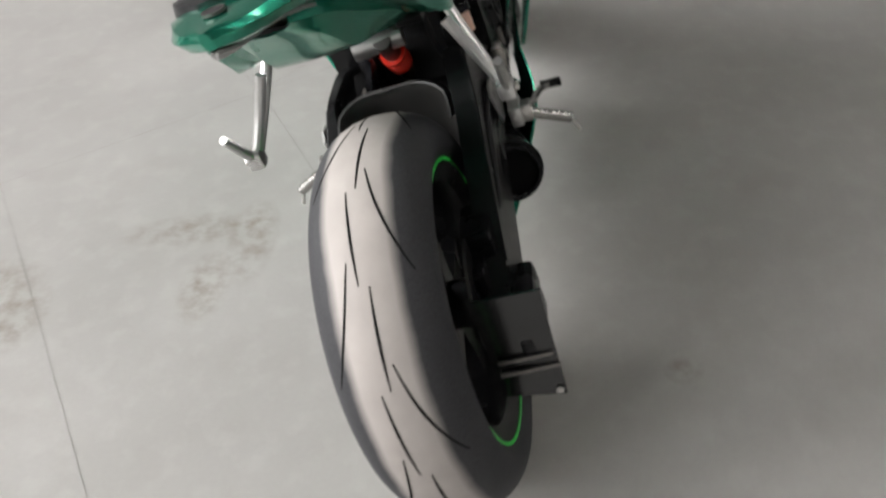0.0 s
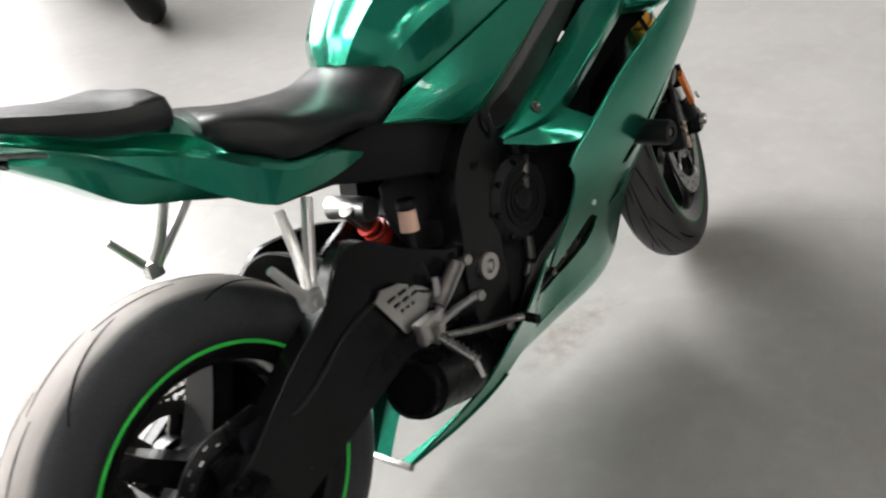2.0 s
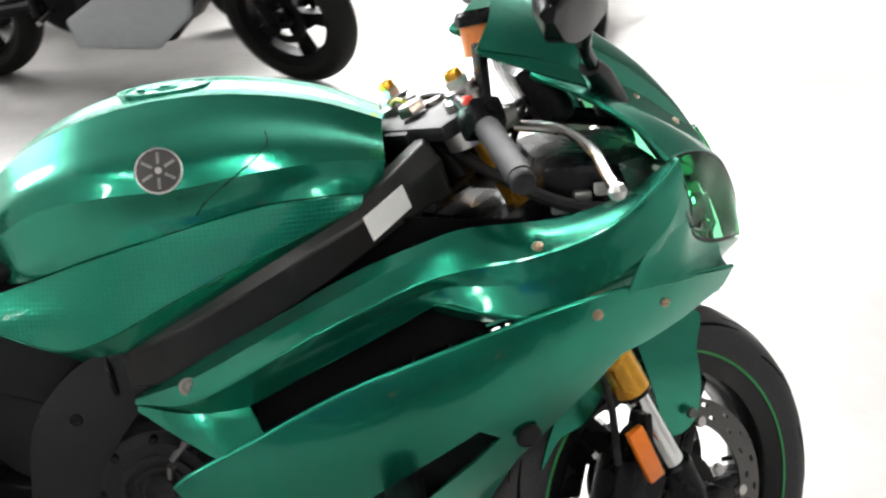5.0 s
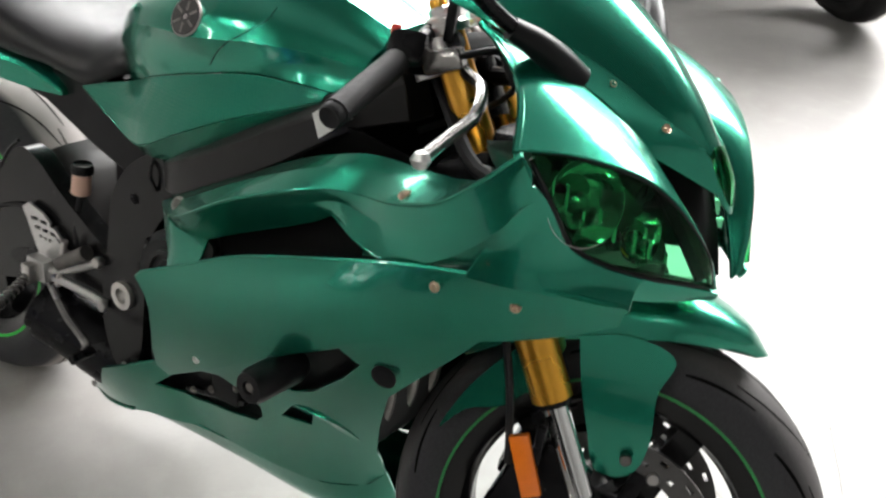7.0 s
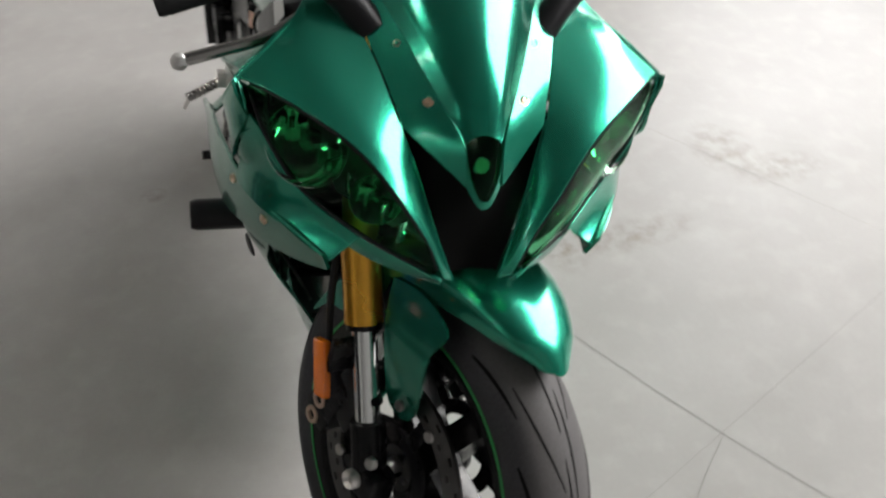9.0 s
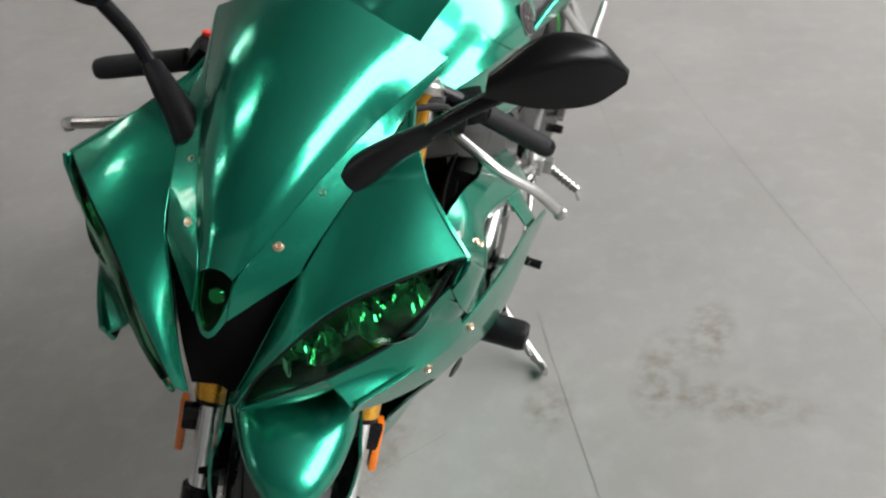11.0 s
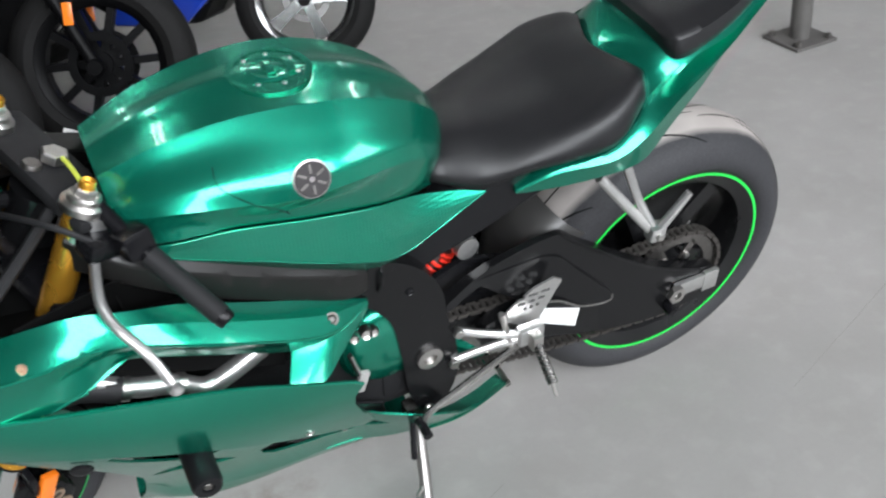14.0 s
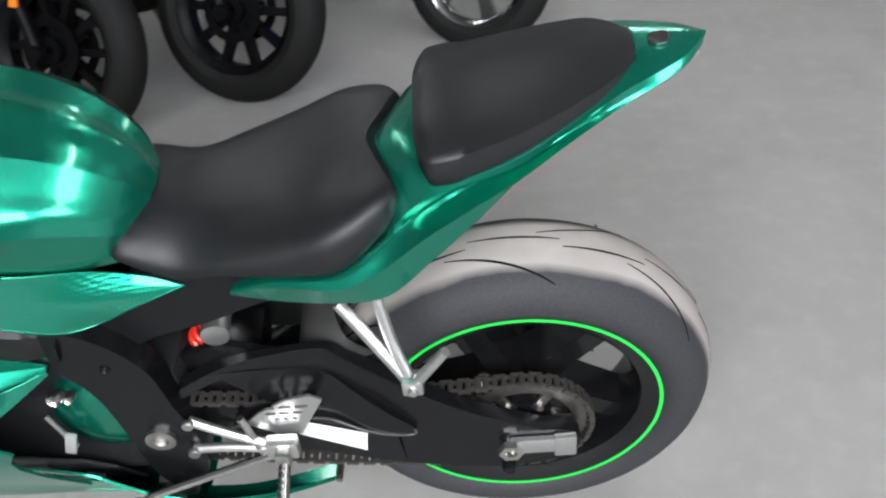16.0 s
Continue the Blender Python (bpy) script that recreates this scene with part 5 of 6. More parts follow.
# -- wheels
def tyre_profile(rad, half, rim, flange):
    pts = []
    for i in range(19):
        a = math.pi * i / 18
        w = half * math.cos(a) if 0 < i < 18 else math.copysign(flange, math.cos(a))
        pts.append((rim + (rad - rim) * math.sin(a) ** 0.72, w))
    return pts


def surface_r(rad, half, rim, y):
    return rim + (rad - rim) * max(0.0, 1 - (y / half) ** 2) ** 0.36


def groove(rad, half, rim, a0, a1, y0, y1, bow, width):
    """A near-black strip that follows the tyre's surface: shade of a narrow tread cut."""
    bm = bmesh.new()
    rows, n = [], 14
    for i in range(n + 1):
        f = i / n
        a, y = a0 + (a1 - a0) * f, y0 + (y1 - y0) * f + bow * math.sin(math.pi * f)
        w = width * (0.35 + 0.65 * math.sin(math.pi * min(1, max(0, f * 0.92 + 0.04))))
        row = []
        for d, up in ((-w, .0002), (0, .0007), (w, .0002)):
            r = surface_r(rad, half, rim, y + d) + up
            row.append(bm.verts.new((r * math.cos(a), y + d, r * math.sin(a))))
        rows.append(row)
    for p, q in zip(rows, rows[1:]):
        for j in range(2):
            bm.faces.new((p[j], p[j + 1], q[j + 1], q[j]))
    return bm


def spoke(r0, r1, w0, w1, d0, d1, lean):
    """A cast spoke of tapering box section, swept a little."""
    a = [[(r0, -w0, 0), (r0 * .5 + r1 * .5, -(w0 + w1) * .42 + lean * .5, 0), (r1, -w1 + lean, 0)],
         [(r0, w0, 0), (r0 * .5 + r1 * .5, (w0 + w1) * .42 + lean * .5, 0), (r1, w1 + lean, 0)]]
    lo = [[(x, -d0 + (d0 - d1) * (x - r0) / (r1 - r0), y) for x, y, _ in c] for c in a]
    hi = [[(x, d0 - (d0 - d1) * (x - r0) / (r1 - r0), y) for x, y, _ in c] for c in a]
    return skin([lo[0], lo[1], hi[1], hi[0]], 12, 2, loop=True, caps=True, flat=True)


def road_wheel(name, rad, half, rim, flange, hub, grooves, spokes, lean, m, tyre_mat, label):
    w = new(name)
    w.parent = bike
    w["label"] = label
    w.matrix_local = m
    ty = part("tyre", lathe(tyre_profile(rad, half, rim, flange), 128), tyre_mat, w, "grippy road tyre with long curved tread cuts" + (", grey with dust on its crown" if rad > .31 else ""), angle=70)
    for k in range(grooves):
        base = 2 * math.pi * k / grooves
        for j, (a0, a1, y0, y1, bow) in enumerate(((0, .40, .010, .004, 0), (.30, .78, .016, .066, -.006)) if rad > .31 else ((0, .42, .006, .010, 0), (.30, .74, .020, .060, .004), (.62, .95, .070, .082, 0))):
            for s in (1, -1):
                sh = base + (0.5 * 2 * math.pi / grooves if s < 0 else 0)
                sc = half / .09
                part("tread_cut_shade", groove(rad, half, rim, sh + a0 * 1.1, sh + a1 * 1.1, y0 * s * sc, y1 * s * sc, bow * s, .0021 if rad > .31 else .0014), VOID, ty)
    f = flange
    part("rim", lathe([(rim - .028, -f * .55), (rim - .020, -f * .8), (rim + .006, -f * .93), (rim + .008, -f), (rim - .004, -f), (rim - .030, -f * .82), (rim - .040, -f * .5), (rim - .040, f * .5), (rim - .030, f * .82), (rim - .004, f), (rim + .008, f), (rim + .006, f * .93), (rim - .020, f * .8), (rim - .028, f * .55)], 96), WHEEL_BLACK, w, "gloss black cast rim")
    for s in (1, -1):
        wide = .003 if rad > .31 else .0018
        part("rim_stripe", lathe([(rim - wide, (f + .0004) * s), (rim + wide, (f + .0004) * s), (rim + wide, (f + .0016) * s), (rim - wide, (f + .0016) * s)], 96), GREEN_TAPE if rad > .31 else FADED_TAPE, w, "bright green rim tape" if rad > .31 else "thin faded green rim tape")
    part("hub", lathe([(.014, -hub), (.034, -hub), (.040, -hub * .7), (.034, 0), (.040, hub * .7), (.034, hub), (.014, hub)], 32), WHEEL_BLACK, w)
    for k in range(spokes):
        part("spoke", moved(spoke(.030, rim - .030, .026, .019, hub * .55, flange * .42, lean), Matrix.Rotation(2 * math.pi * k / spokes + .3, 4, "Y")), WHEEL_BLACK, w, angle=40)
    part("valve", tube([(rim - .04, .01, .0), (rim - .065, .015, 0)], .004, 2, 8), BLACK, w)
    return w


rear = road_wheel("rear_wheel", .315, .0925, .225, .078, .075, 7, 5, .03, Matrix.Translation((0, 0, .315)), TYRE_DUSTY, "wide rear wheel with a black cast rim")
front = road_wheel("front_wheel", .292, .0605, .222, .053, .055, 11, 5, .02, STEER @ Matrix.Translation((1.38, 0, .293)), TYRE_DARK, "front wheel with a black cast rim")


def brake_disc(r, r_in, y, holes, parent, label):
    """A drilled rotor: a ring whose drillings are real openings."""
    bm = bmesh.new()
    steps = holes * 4
    rads = [r_in, r_in + (r - r_in) * .30, r_in + (r - r_in) * .45, r_in + (r - r_in) * .68, r_in + (r - r_in) * .83, r]
    vs = [[bm.verts.new((q * math.cos(2 * math.pi * i / steps), y, q * math.sin(2 * math.pi * i / steps))) for q in rads] for i in range(steps)]
    for i in range(steps):
        for j in range(5):
            if (j == 1 and i % 4 == 0) or (j == 3 and i % 4 == 2):
                continue
            p, q = vs[i], vs[(i + 1) % steps]
            bm.faces.new((p[j], p[j + 1], q[j + 1], q[j]))
    return part("brake_disc", bm, DISC_STEEL, parent, label, thick=.005, smooth=False)


for s in (1, -1):
    d = brake_disc(.155, .118, .066 * s, 20, front, "drilled steel front brake disc")
    part("disc_carrier", lathe([(.05, .060 * s), (.072, .060 * s), (.072, .066 * s), (.05, .066 * s)], 40), BLACK, d)
    for k in range(5):
        part("carrier_arm", moved(boxm(.056, .006, .022, (.094, .064 * s, 0), .002), Matrix.Rotation(2 * math.pi * k / 5, 4, "Y")), BLACK, d)
        part("disc_button", moved(disc((.121, .064 * s, 0), (0, s, 0), .009, .008, 14), Matrix.Rotation(2 * math.pi * (k + .1) / 5, 4, "Y")), STEEL, d)
rd = brake_disc(.110, .080, -.090, 16, rear, "small drilled rear brake disc")
part("disc_carrier", lathe([(.03, -.092), (.084, -.092), (.084, -.087), (.03, -.087)], 32), BLACK, rd)
sp = part("sprocket", lathe([(.078, .098), (.101, .098), (.101, .104), (.078, .104)], 48), DARK_STEEL, rear, "worn steel rear sprocket")
part("sprocket_hub", lathe([(.02, .070), (.046, .070), (.046, .100), (.02, .100)], 32), WHEEL_BLACK, sp)
for k in range(6):
    part("sprocket_arm", moved(boxm(.052, .006, .018, (.062, .101, 0), .002), Matrix.Rotation(2 * math.pi * k / 6, 4, "Y")), DARK_STEEL, sp)
    part("sprocket_nut", moved(disc((.050, .103, 0), (0, 1, 0), .007, .009, 6), Matrix.Rotation(2 * math.pi * k / 6, 4, "Y")), STEEL, sp)
teeth = [moved(boxm(.010, .006, .006, (.103, .101, 0), .001), Matrix.Rotation(2 * math.pi * k / 45, 4, "Y")) for k in range(45)]
part("sprocket_tooth_ring", join(*teeth), DARK_STEEL, sp)["kind"] = "stuff"
# drive chain: links along the two runs and round the sprocket
chain = new("drive_chain")
chain.parent = bike
chain["label"] = "dirty steel drive chain"
loop_pts = []
for i in range(26):
    loop_pts.append((.60 - .60 * i / 25, .315 + .109 - .020 * math.sin(math.pi * i / 25) + .016 * (1 - i / 25)))
for i in range(1, 15):
    a = math.pi / 2 + math.pi * i / 15
    loop_pts.append((.109 * math.cos(a), .315 + .109 * math.sin(a)))
for i in range(26):
    loop_pts.append((.60 * i / 25, .315 - .109 + .090 * i / 25 - .012 * math.sin(math.pi * i / 25)))
path = spline([(x, 0, z) for x, z in loop_pts], 112)
link_plate = skin([[(-.0095, -.0022, .0045), (0, -.0022, .0032), (.0095, -.0022, .0045)], [(-.0095, -.0022, -.0045), (0, -.0022, -.0032), (.0095, -.0022, -.0045)], [(-.0095, .0022, -.0045), (0, .0022, -.0032), (.0095, .0022, -.0045)], [(-.0095, .0022, .0045), (0, .0022, .0032), (.0095, .0022, .0045)]], 3, 1, loop=True, caps=True, flat=True)
link_me = None
for i in range(0, 111):
    p, q = path[i], path[i + 1]
    ang = math.atan2(q.z - p.z, q.x - p.x)
    mid = (p + q) / 2
    off = .0075 if i % 2 else .0105
    for sd in (1, -1):
        m4 = Matrix.Translation((mid.x, .101 + off * sd, mid.z)) @ Matrix.Rotation(-ang, 4, "Y")
        if link_me is None:
            o = part("chain_link", link_plate, CHAIN, chain, smooth=False)
            link_me = o.data
        else:
            o = new("chain_link", link_me)
            o.parent = chain
        o.matrix_local = m4
rollers = [tube([(p.x, .092, p.z), (p.x, .110, p.z)], .0052, 2, 8) for p in path[::1]]
part("roller_strand", join(*rollers), CHAIN, chain)["kind"] = "stuff"

# -- number plate carrier beside the rear wheel, with no plate
pc = part("plate_carrier", skin([[(-.145, -.102, .446), (-.140, -.100, .40), (-.135, -.092, .236)], [(-.150, -.205, .446), (-.146, -.200, .40), (-.142, -.186, .224)]], 8, 2), PLATE_GLOSS, bike, "glossy black side-mounted plate carrier without a plate", thick=.004)
for k, z in enumerate((.292, .318)):
    part("carrier_rib", boxm(.006, .088 - .006 * k, .007, (-.146, -.148, z), .002), DARK_STEEL, pc)
screw((-.147, -.178, .238), (-1, 0, 0), .004, pc)
part("carrier_arm", join(boxm(.16, .035, .05, (-.065, -.160, .335), .012), boxm(.05, .05, .10, (-.01, -.150, .31), .012)), BLACK, bike, "black bracket of the plate carrier")
part("rear_caliper", boxm(.09, .05, .06, (.055, -.105, .395), .012), BLACK, bike, "black rear brake caliper")
part("brake_hose", tube([(.42, -.150, .43), (.34, -.146, .47), (.25, -.143, .46), (.12, -.140, .40), (.07, -.13, .40)], .004, 24, 8), RUBBER_PLAIN, bike)
part("caliper_bracket", boxm(.11, .02, .09, (.02, -.100, .345), .01), BLACK, bike)

# -- fork and front brakes, turned with the bars
FD = Vector((.447, 0, -.8945))


def fork_at(y, d):
    return Vector((1.061, y, .947)) + FD * d


for s in (1, -1):
    y = .104 * s
    fk = steered(part("fork_leg", tube([fork_at(y, .044), fork_at(y, .40), fork_at(y, .405)], .0220, 3, 24, smooth=False), GOLD, bike, "gold anodised fork outer tube"))
    part("fork_collar", tube([fork_at(y, .40), fork_at(y, .46), fork_at(y, .495), fork_at(y, .508)], .0265, 4, 24, smooth=False), GOLD, fk, "thicker gold lower fork section")
    part("fork_seal", tube([fork_at(y, .506), fork_at(y, .516)], .0240, 2, 24), BLACK, fk)
    part("fork_slider", tube([fork_at(y, .51), fork_at(y, .66)], .0172, 2, 24), CHROME, fk, "chrome fork stanchion")
    part("fork_foot", join(tube([fork_at(y, .645), fork_at(y, .69), Vector((1.375, y, .318)), Vector((1.38, y, .285))], .0245, 10, 16), boxm(.06, .045, .05, (1.388, y, .298), .012)), BLACK, fk, "black axle clamp")
    part("axle_end", disc((1.38, .125 * s, .30), (0, s, 0), .014, .014, 18, .006), STEEL, fk)
    part("foot_bolt", disc((1.405, .128 * s, .352), (0.2, s, .2), .009, .007, 12), STEEL, fk)
    part("fork_cap", join(disc(fork_at(y, .044), -FD, .0295, .014, 24, .003), disc(fork_at(y, .031), -FD, .0225, .010, 24, .002), disc(fork_at(y, .022), -FD, .0155, .011, 6)), STEEL, fk, "silver fork cap with a gold adjuster")
    part("preload_nut", disc(fork_at(y, .012), -FD, .0110, .011, 14, .004), GOLD, fk)
    cal = steered(part("brake_caliper", moved(join(boxm(.060, .058, .115, (0, 0, 0), .014), boxm(.045, .030, .09, (.02, .018 * -s, 0), .008)), Matrix.Translation((1.262, .085 * s, .338)) @ Matrix.Rotation(radians(20), 4, "Y")), BLACK, bike, "black radial front brake caliper"))
    for z in (.365, .331, .296):
        if z < .36:
            part("caliper_ring", ring((1.254 + (z - .331) * .2, .112 * s, z), (0, s, 0), .0135, .0075, .005, 18), COPPER, cal, "copper-coloured caliper piston ring")
    part("caliper_mount", boxm(.07, .02, .10, (1.305, .10 * s, .375), .006, Matrix.Rotation(radians(24), 4, "Y")), BLACK, cal)
    rf = steered(part("fork_reflector", moved(boxm(.026, .012, .082, (0, 0, 0), .003), Matrix.Translation((1.274, .142 * s, .412)) @ Matrix.Rotation(radians(-22), 4, "Y")), AMBER, bike, "amber fork reflector"))
    part("reflector_stay", boxm(.012, .035, .05, (1.285, .125 * s, .44), .003), BLACK, rf)
    steered(part("brake_line", tube([(1.17, .085 * s, .74), (1.20, .11 * s, .62), (1.235, .125 * s, .50), (1.25, .112 * s, .395)], .0052, 20, 8), RUBBER_PLAIN, bike))
steered(part("front_axle", tube([(1.38, -.12, .30), (1.38, .12, .30)], .012, 2, 14), STEEL, bike))
steered(part("lower_yoke", join(boxm(.075, .26, .04, (1.135, 0, .755), .012, Matrix.Rotation(radians(-24), 4, "Y"))), BLACK, bike))
ty_ = steered(part("top_yoke", join(boxm(.085, .27, .022, (1.066, 0, .888), .008, Matrix.Rotation(radians(-24), 4, "Y")), boxm(.05, .08, .018, (1.044, 0, .876), .008, Matrix.Rotation(radians(-24), 4, "Y"))), RUBBER_PLAIN, bike, "black cast top yoke"))
part("stem_nut", disc((1.054, 0, .900), (-.41, 0, .91), .020, .014, 6), STEEL, ty_)
part("ignition_lock", disc((1.089, 0, .902), (-.41, 0, .91), .014, .014, 18), DARK_STEEL, ty_)
for s in (1, -1):
    bar = steered(part("handlebar", tube([(1.066, .105 * s, .912), (1.055, .19 * s, .880), (1.024, .318 * s, .818)], .0115, 10, 14), BLACK, bike, "black clip-on handlebar"))
    part("bar_clamp", ring((1.086, .104 * s, .862), (-.447, 0, .8945), .036, .0268, .042, 24), ALU, bar)
    part("grip", tube([(1.052, .202 * s, .874), (1.026, .310 * s, .822)], .0155, 2, 18), GRIP, bar, "black rubber grip")
    part("bar_end", disc((1.026, .309 * s, .822), (-.24, s, -.48), .0145, .014, 18, .003), BLACK if s > 0 else ENGINE, bar)
    part("switch_block", moved(boxm(.045, .045, .04, (0, 0, 0), .010), Matrix.Translation((1.058, .178 * s, .885)) @ Matrix.Rotation(radians(26 * s), 4, "X")), BLACK, bar, "black handlebar switch block")
    if s < 0:
        part("kill_switch", boxm(.010, .014, .012, (1.040, -.182, .908), .003), RED, bar, "red kill switch")
    lv = steered(part("brake_lever" if s < 0 else "clutch_lever", tube([(1.105, .155 * s, .868), (1.135, .205 * s, .852), (1.140, .235 * s, .838), (1.128, .29 * s, .81), (1.125, .333 * s, .780)] if s > 0 else [(1.120, .150 * s, .872), (1.150, .20 * s, .862), (1.158, .25 * s, .838), (1.140, .30 * s, .812), (1.128, .333 * s, .796)], .0075, 20, 10), ALU if s > 0 else DARK_ALU, bike, "silver clutch lever" if s > 0 else "dark polished brake lever"))
    part("lever_ball", lathe([(0, -.011), (.007, -.008), (.011, 0), (.007, .008), (0, .011)], 14, "z"), ALU, lv).matrix_local = Matrix.Translation((1.125, .335 * s, .779) if s > 0 else (1.128, .335 * s, .795))
    part("lever_perch", boxm(.05, .04, .028, (1.092, .150 * s, .880), .008, Matrix.Rotation(radians(-20), 4, "Y")), BLACK if s > 0 else DARK_ALU, lv)
pot = steered(part("front_brake_pot", tube([(1.106, -.108, .962), (1.102, -.108, 1.000)], .022, 2, 20), AMBER_POT, bike, "amber front brake fluid reservoir with a black lid"))
part("pot_lid", disc((1.102, -.108, .998), (-.1, 0, 1), .026, .018, 20, .002), BLACK, pot)
part("pot_bracket", boxm(.012, .02, .075, (1.09, -.13, .938), .003), BLACK, pot)
steered(part("clutch_cable", tube([(1.09, .16, .885), (1.13, .12, .92), (1.16, .04, .90), (1.15, -.02, .84), (1.05, -.05, .78)], .0045, 24, 8), RUBBER_PLAIN, bike))
steered(part("cable_sleeve", tube([(1.06, .085, .914), (1.055, .055, .919), (1.05, .02, .916)], .0034, 10, 8), CABLE, bike, "yellow-green cable sleeve"))
steered(part("brake_hose", tube([(1.10, -.15, .885), (1.15, -.12, .90), (1.18, -.05, .87), (1.17, 0, .78)], .005, 20, 8), RUBBER_PLAIN, bike))

# -- front mudguard
def guard(a, r, y):
    return (1.38 + r * math.cos(radians(a)), y, .30 + r * math.sin(radians(a)))


G0 = [guard(60, .318, 0), guard(68, .336, 0), guard(80, .345, 0), guard(95, .347, 0), guard(110, .345, 0), guard(125, .338, 0), guard(138, .330, 0)]
G1 = [guard(61, .317, .012), guard(68.5, .331, .032), guard(80, .340, .045), guard(95, .342, .050), guard(110, .340, .050), guard(125, .333, .046), guard(138, .326, .042)]
G2 = [guard(62, .314, .018), guard(70, .318, .050), guard(81, .323, .069), guard(95, .322, .076), guard(110, .320, .076), guard(125, .316, .070), guard(137, .312, .062)]
G3 = [guard(63, .311, .020), guard(72, .302, .052), guard(83, .292, .074), guard(95, .280, .083), guard(110, .280, .083), guard(125, .290, .076), guard(136, .298, .066)]
mg = steered(part("front_mudguard", skin([G3, G2, G1, G0, flip(G1, -1), flip(G2, -1), flip(G3, -1)], 36, 4), PAINT, bike, "pointed green front mudguard", thick=.004, bevel=.001))
for s in (1, -1):
    FL = [(1.305, .575), (1.365, .588), (1.425, .572), (1.412, .525), (1.416, .465), (1.408, .418), (1.386, .400), (1.356, .404), (1.338, .455), (1.318, .52)]
    part("guard_lobe", plate(smooth_outline(FL, 40), [], lambda x, z, s=s: s * (.083 + .012 * math.sin((z - .41) * 16)), .02), PAINT, mg, "green mudguard leg over the fork slider", thick=.004)
    RL = [(1.255, .560), (1.215, .520), (1.175, .465), (1.148, .405), (1.18, .44), (1.225, .455), (1.265, .500), (1.29, .56)]
    part("guard_lobe", plate(smooth_outline(RL, 32), [], lambda x, z, s=s: s * .078, .02), PAINT, mg, thick=.004)
    part("guard_bolt", disc((1.392, .096 * s, .432), (0, s, 0), .008, .006, 14), DARK_STEEL, mg)

# ---- other motorcycles standing in the hall ----
def simple_wheel(parent, name, rad, half, rim, spokes, rim_mat, m, tyre_kind, disc_mat):
    w = new(name)
    w.parent = parent
    w.matrix_local = m
    part("tyre", lathe(tyre_profile(rad, half, rim, half * .8), 56), tyre_kind, w)
    f = half * .72
    part("rim", lathe([(rim - .03, -f * .5), (rim - .012, -f * .9), (rim + .008, -f), (rim + .006, -f * .8), (rim - .02, -f * .4), (rim - .02, f * .4), (rim + .006, f * .8), (rim + .008, f), (rim - .012, f * .9), (rim - .03, f * .5)], 48), rim_mat, w)
    part("hub", lathe([(.012, -.055), (.04, -.055), (.034, 0), (.04, .055), (.012, .055)], 24), rim_mat, w)
    for k in range(spokes):
        part("spoke", moved(spoke(.030, rim - .016, .016 if spokes > 5 else .024, .013 if spokes > 5 else .034, .022, .018, .012), Matrix.Rotation(2 * math.pi * k / spokes, 4, "Y")), rim_mat, w)
    for side in ((1, -1) if rim_mat is PARKED_BLACK else (1,)):
        part("brake_disc", lathe([(.075, side * f * .95), (.105, side * f * .95), (.105, side * (f * .95 + .005)), (.075, side * (f * .95 + .005))], 40), disc_mat, w)
    return w


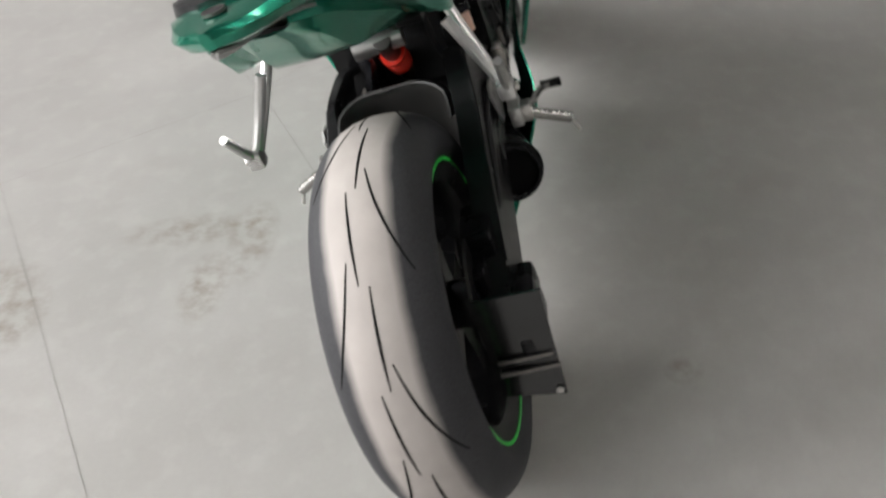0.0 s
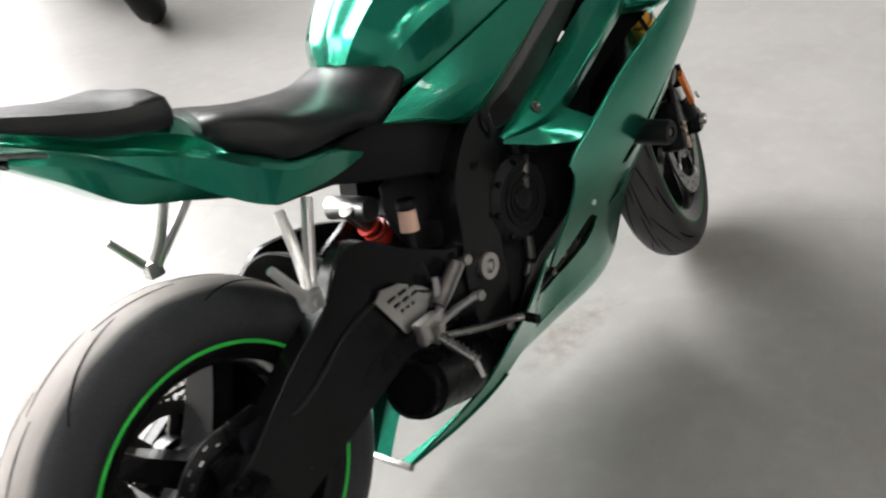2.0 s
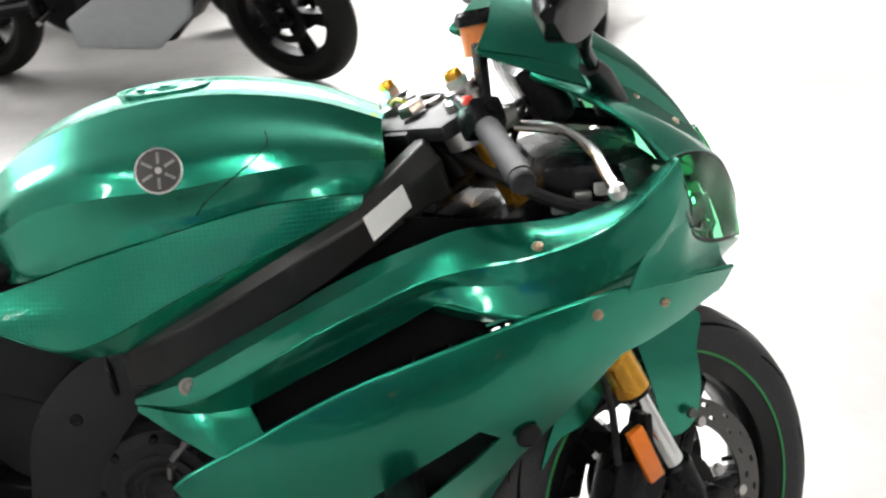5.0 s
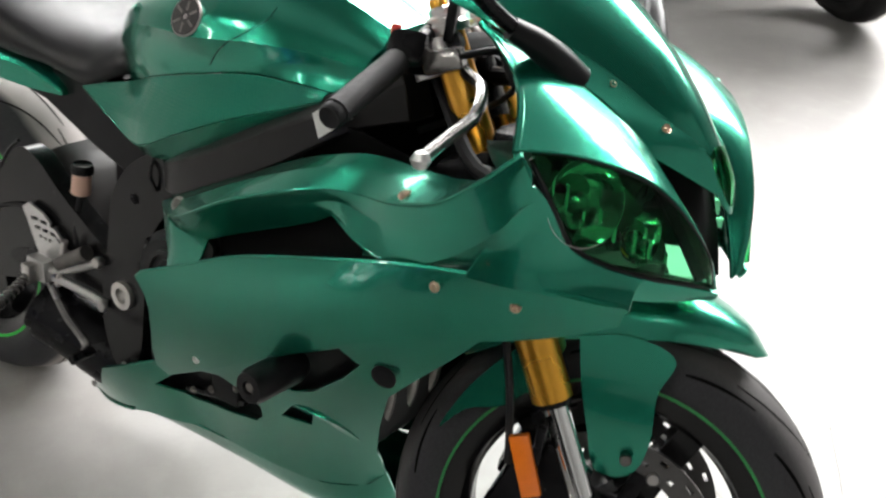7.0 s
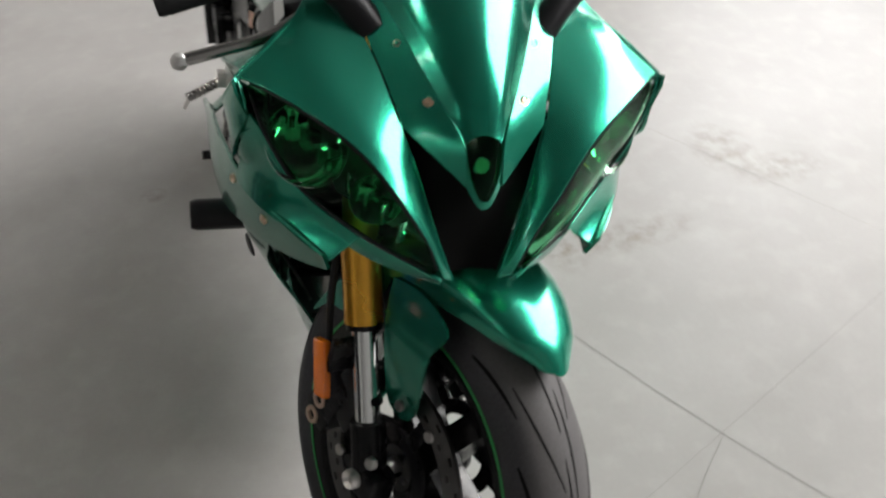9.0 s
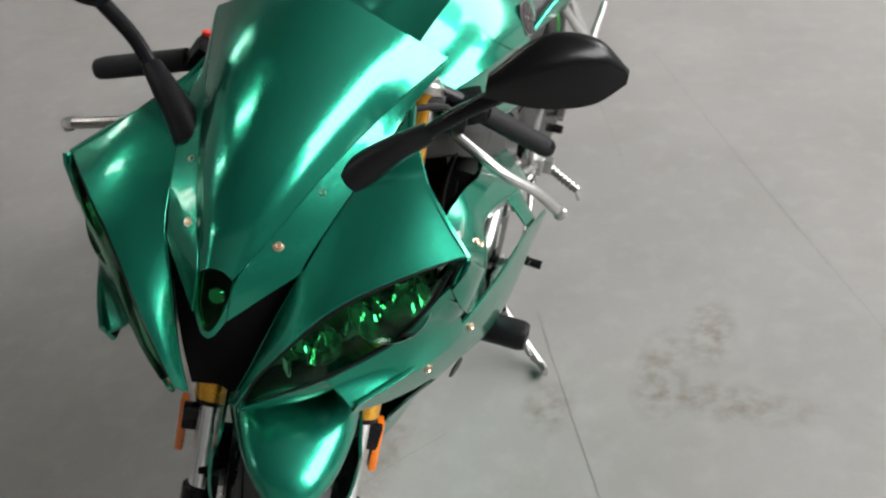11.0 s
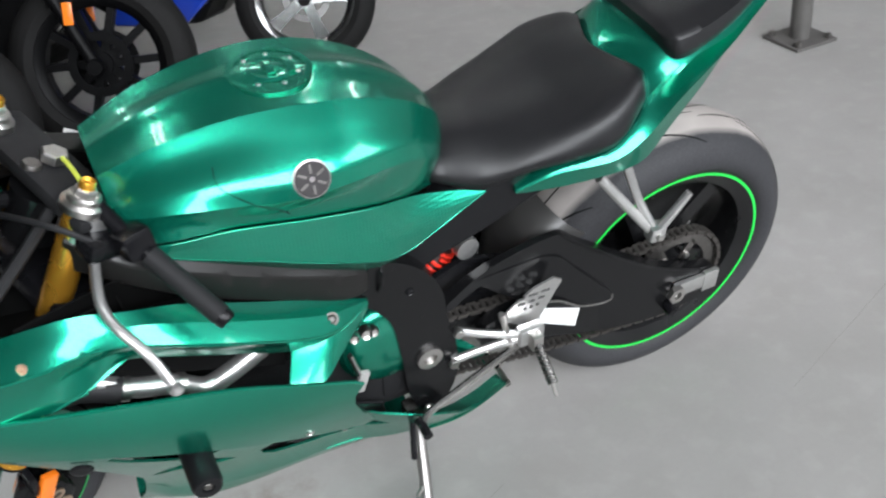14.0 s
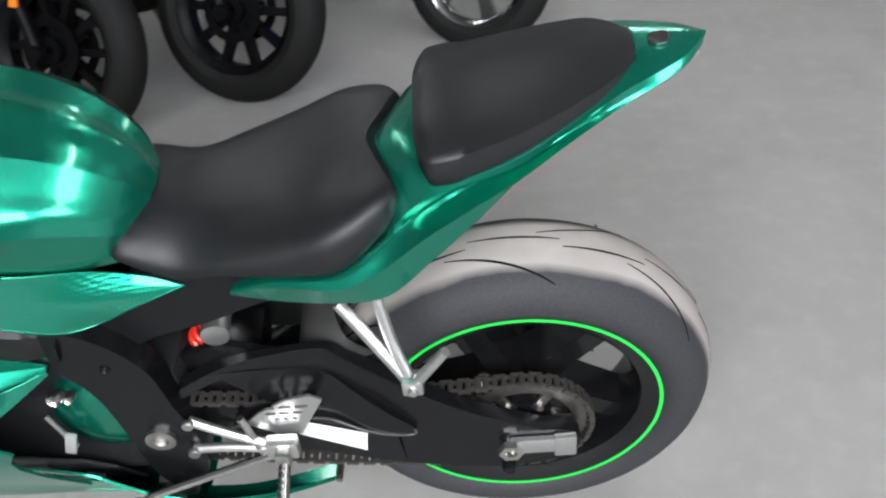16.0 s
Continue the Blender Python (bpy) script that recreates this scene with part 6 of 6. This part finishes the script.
def parked_bike(label, rim_mat, spokes, body_mat, steer, knobby=False):
    """A naked motorcycle, its front axle over the origin, pointing along +x."""
    b = new("parked_motorcycle")
    st = Matrix.Translation((.09, 0, 0)) @ Matrix.Rotation(radians(steer), 4, Vector((-math.sin(RAKE), 0, math.cos(RAKE)))) @ Matrix.Translation((-.09, 0, 0))
    r = .305
    simple_wheel(b, "front_wheel", r, .068, .212, spokes, rim_mat, st @ Matrix.Translation((0, 0, r)), TYRE_OTHER, DISC_STEEL if rim_mat is CHROME_DARK else PARKED_BLACK)
    simple_wheel(b, "rear_wheel", r, .085, .222, spokes, rim_mat, Matrix.Translation((-1.38, 0, r)), TYRE_OTHER, PARKED_BLACK)
    for s in (1, -1):
        f = part("fork_leg", join(tube([(-.31, .10 * s, .95), (-.10, .10 * s, .50)], .026, 2, 16), tube([(-.10, .10 * s, .50), (0, .10 * s, .30)], .021, 2, 14), disc((0, .10 * s, .30), (0, s, 0), .028, .03, 16)), PARKED_BLACK, b, "black telescopic fork leg")
        f.matrix_local = st
        a = part("reflector", boxm(.03, .01, .07, (-.06, .13 * s, .47), .003), AMBER, f)
        g = part("handlebar", tube([(-.30, .06 * s, .99), (-.30, .18 * s, 1.05), (-.36, .37 * s, 1.04)], .012, 10, 10), PARKED_BLACK, b)
        g.matrix_local = st
        part("grip", tube([(-.335, .27 * s, 1.046), (-.36, .38 * s, 1.04)], .018, 2, 12), GRIP, g)
        part("mirror", moved(skin([[(0, -.06, -.02), (0, 0, -.035), (0, .06, -.02)], [(.02, -.06, 0), (.03, 0, 0), (.02, .06, 0)], [(0, -.06, .02), (0, 0, .035), (0, .06, .02)]], 10, 3, loop=True), Matrix.Translation((-.28, .33 * s, 1.16))), PARKED_BLACK, g)
        part("mirror_stem", tube([(-.31, .22 * s, 1.05), (-.28, .29 * s, 1.14)], .006, 2, 8), PARKED_BLACK, g)
        part("frame_rail", tube([(-.36, .06 * s, .86), (-.70, .16 * s, .70), (-.98, .15 * s, .48), (-1.0, .13 * s, .34)], .026, 16, 10), PARKED_BLACK, b)
        part("swingarm", tube([(-.96, .12 * s, .38), (-1.38, .115 * s, .305)], .026, 2, 10), PARKED_BLACK, b)
        part("side_cover", prism([(-.88, .72), (-1.16, .78), (-1.10, .62), (-.92, .58)], .09 * s, .15 * s), body_mat, b, bevel=.012)
        part("foot_peg", tube([(-.93, .14 * s, .36), (-.93, .26 * s, .36)], .011, 2, 8), DARK_STEEL, b)
        part("radiator_cowl", prism([(-.28, .70), (-.42, .80), (-.52, .62), (-.40, .50)], .13 * s, .20 * s), body_mat, b, bevel=.015)
    fd = part("front_mudguard", skin([[(.345 * math.cos(radians(d)), y, r + (.345 - dr) * math.sin(radians(d))) for d in (55, 75, 95, 115, 135)] for y, dr in ((-.07, .035), (-.045, .005), (0, 0), (.045, .005), (.07, .035))], 16, 2), PARKED_BLACK, b, thick=.004)
    fd.matrix_local = st
    hl = part("headlamp", moved(lathe([(0, -.06), (.06, -.05), (.085, 0), (.088, .05), (.08, .055), (0, .058)], 24, "z"), Matrix.Translation((-.20, 0, .90)) @ Matrix.Rotation(radians(80), 4, "Y")), PARKED_BLACK, b)
    hl.matrix_local = st
    part("headlamp_glass", moved(disc((0, 0, .055), (0, 0, 1), .08, .012, 24), Matrix.Translation((-.20, 0, .90)) @ Matrix.Rotation(radians(80), 4, "Y")), CHROME_DARK, hl)
    part("fuel_tank", body_of([[(-.36, .07, .86), (-.55, .14, .84), (-.72, .13, .82), (-.86, .08, .80)], [(-.35, .10, .93), (-.55, .18, .93), (-.72, .16, .90), (-.86, .09, .85)], [(-.36, .06, 1.0), (-.55, .11, 1.02), (-.72, .09, .97), (-.87, .05, .88)], [(-.36, 0, 1.01), (-.55, 0, 1.035), (-.72, 0, .985), (-.87, 0, .885)]], 20, 3), body_mat, b)
    part("seat", body_of([[(-.84, .08, .80), (-1.05, .14, .78), (-1.35, .12, .84), (-1.58, .07, .90)], [(-.83, .09, .84), (-1.05, .15, .82), (-1.35, .125, .88), (-1.58, .07, .93)], [(-.83, .05, .86), (-1.05, .09, .845), (-1.35, .08, .91), (-1.58, .04, .945)], [(-.83, 0, .86), (-1.05, 0, .845), (-1.35, 0, .912), (-1.58, 0, .948)]], 20, 3), VINYL, b)
    part("tail", body_of([[(-1.2, .09, .76), (-1.5, .06, .86), (-1.68, .03, .92)], [(-1.2, .12, .80), (-1.5, .08, .89), (-1.68, .03, .94)], [(-1.2, 0, .82), (-1.5, 0, .90), (-1.68, 0, .95)]], 12, 2), body_mat, b)
    part("engine_cover", prism([(-.24, .70), (-.36, .84), (-.95, .74), (-1.0, .30), (-.80, .20), (-.45, .22), (-.30, .45)], -.13, .13), PARKED_BLACK, b, bevel=.03)
    part("engine", join(boxm(.42, .26, .26, (-.66, 0, .40), .04), boxm(.22, .24, .26, (-.55, 0, .60), .03, Matrix.Rotation(radians(20), 4, "Y"))), ENGINE, b)
    part("exhaust", join(tube([(-.42, .05, .60), (-.34, .08, .45), (-.45, .10, .25), (-.85, .13, .22), (-1.1, .17, .32)], .024, 22, 10), tube([(-1.08, .17, .31), (-1.45, .19, .46)], .055, 2, 18)), DARK_STEEL, b)
    for s in (1, -1):
        part("belly_cowl", prism([(-.30, .56), (-.46, .60), (-.86, .34), (-.84, .22), (-.50, .22), (-.34, .36)], .15 * s, .19 * s), body_mat, b, bevel=.012)
    part("radiator", boxm(.04, .28, .26, (-.36, 0, .62), .008, Matrix.Rotation(radians(-12), 4, "Y")), PARKED_BLACK, b)
    part("side_stand", tube([(-.85, .13, .30), (-.82, .28, .03)], .011, 2, 8), DARK_STEEL, b)
    return tagged(b, label, "motorcycle", "other motorcycles parked in the hall")


def stand(b, x, y, heading, lean=9, size=1.0):
    b.matrix_world = Matrix.Translation((x, y, 0)) @ Matrix.Scale(size, 4) @ Matrix.Rotation(radians(heading), 4, "Z") @ Matrix.Rotation(radians(-lean), 4, "X")
    return b


H = 139
stand(parked_bike("black naked motorcycle with black multi-spoke wheels", PARKED_BLACK, 10, PARKED_BLACK, 22), .83, -1.76, H)
stand(parked_bike("black motorcycle with grey worn tyres parked at a slant", PARKED_BLACK, 10, PARKED_BLACK, 22), 1.36, -1.55, H)
stand(parked_bike("blue motorcycle with five-spoked silver wheels", CHROME_DARK, 5, BLUE_PAINT, 22), .04, -2.02, H, 9, .86)
stand(parked_bike("dark motorcycle with chunky tyres by the door", PARKED_BLACK, 5, PARKED_BLACK, -20), 1.95, 2.95, 255, -9)
stand(parked_bike("dark motorcycle standing in a row by the door", PARKED_BLACK, 5, SILVER_COVER, -20), .78, 3.00, 345, -9)
stand(parked_bike("dark motorcycle with a grey seat cover in the row", PARKED_BLACK, 5, SILVER_COVER, -20), .56, 3.80, 345, -9)
stand(parked_bike("dark motorcycle at the end of the row", PARKED_BLACK, 5, PARKED_BLACK, -20), .30, 4.60, 345, -9)
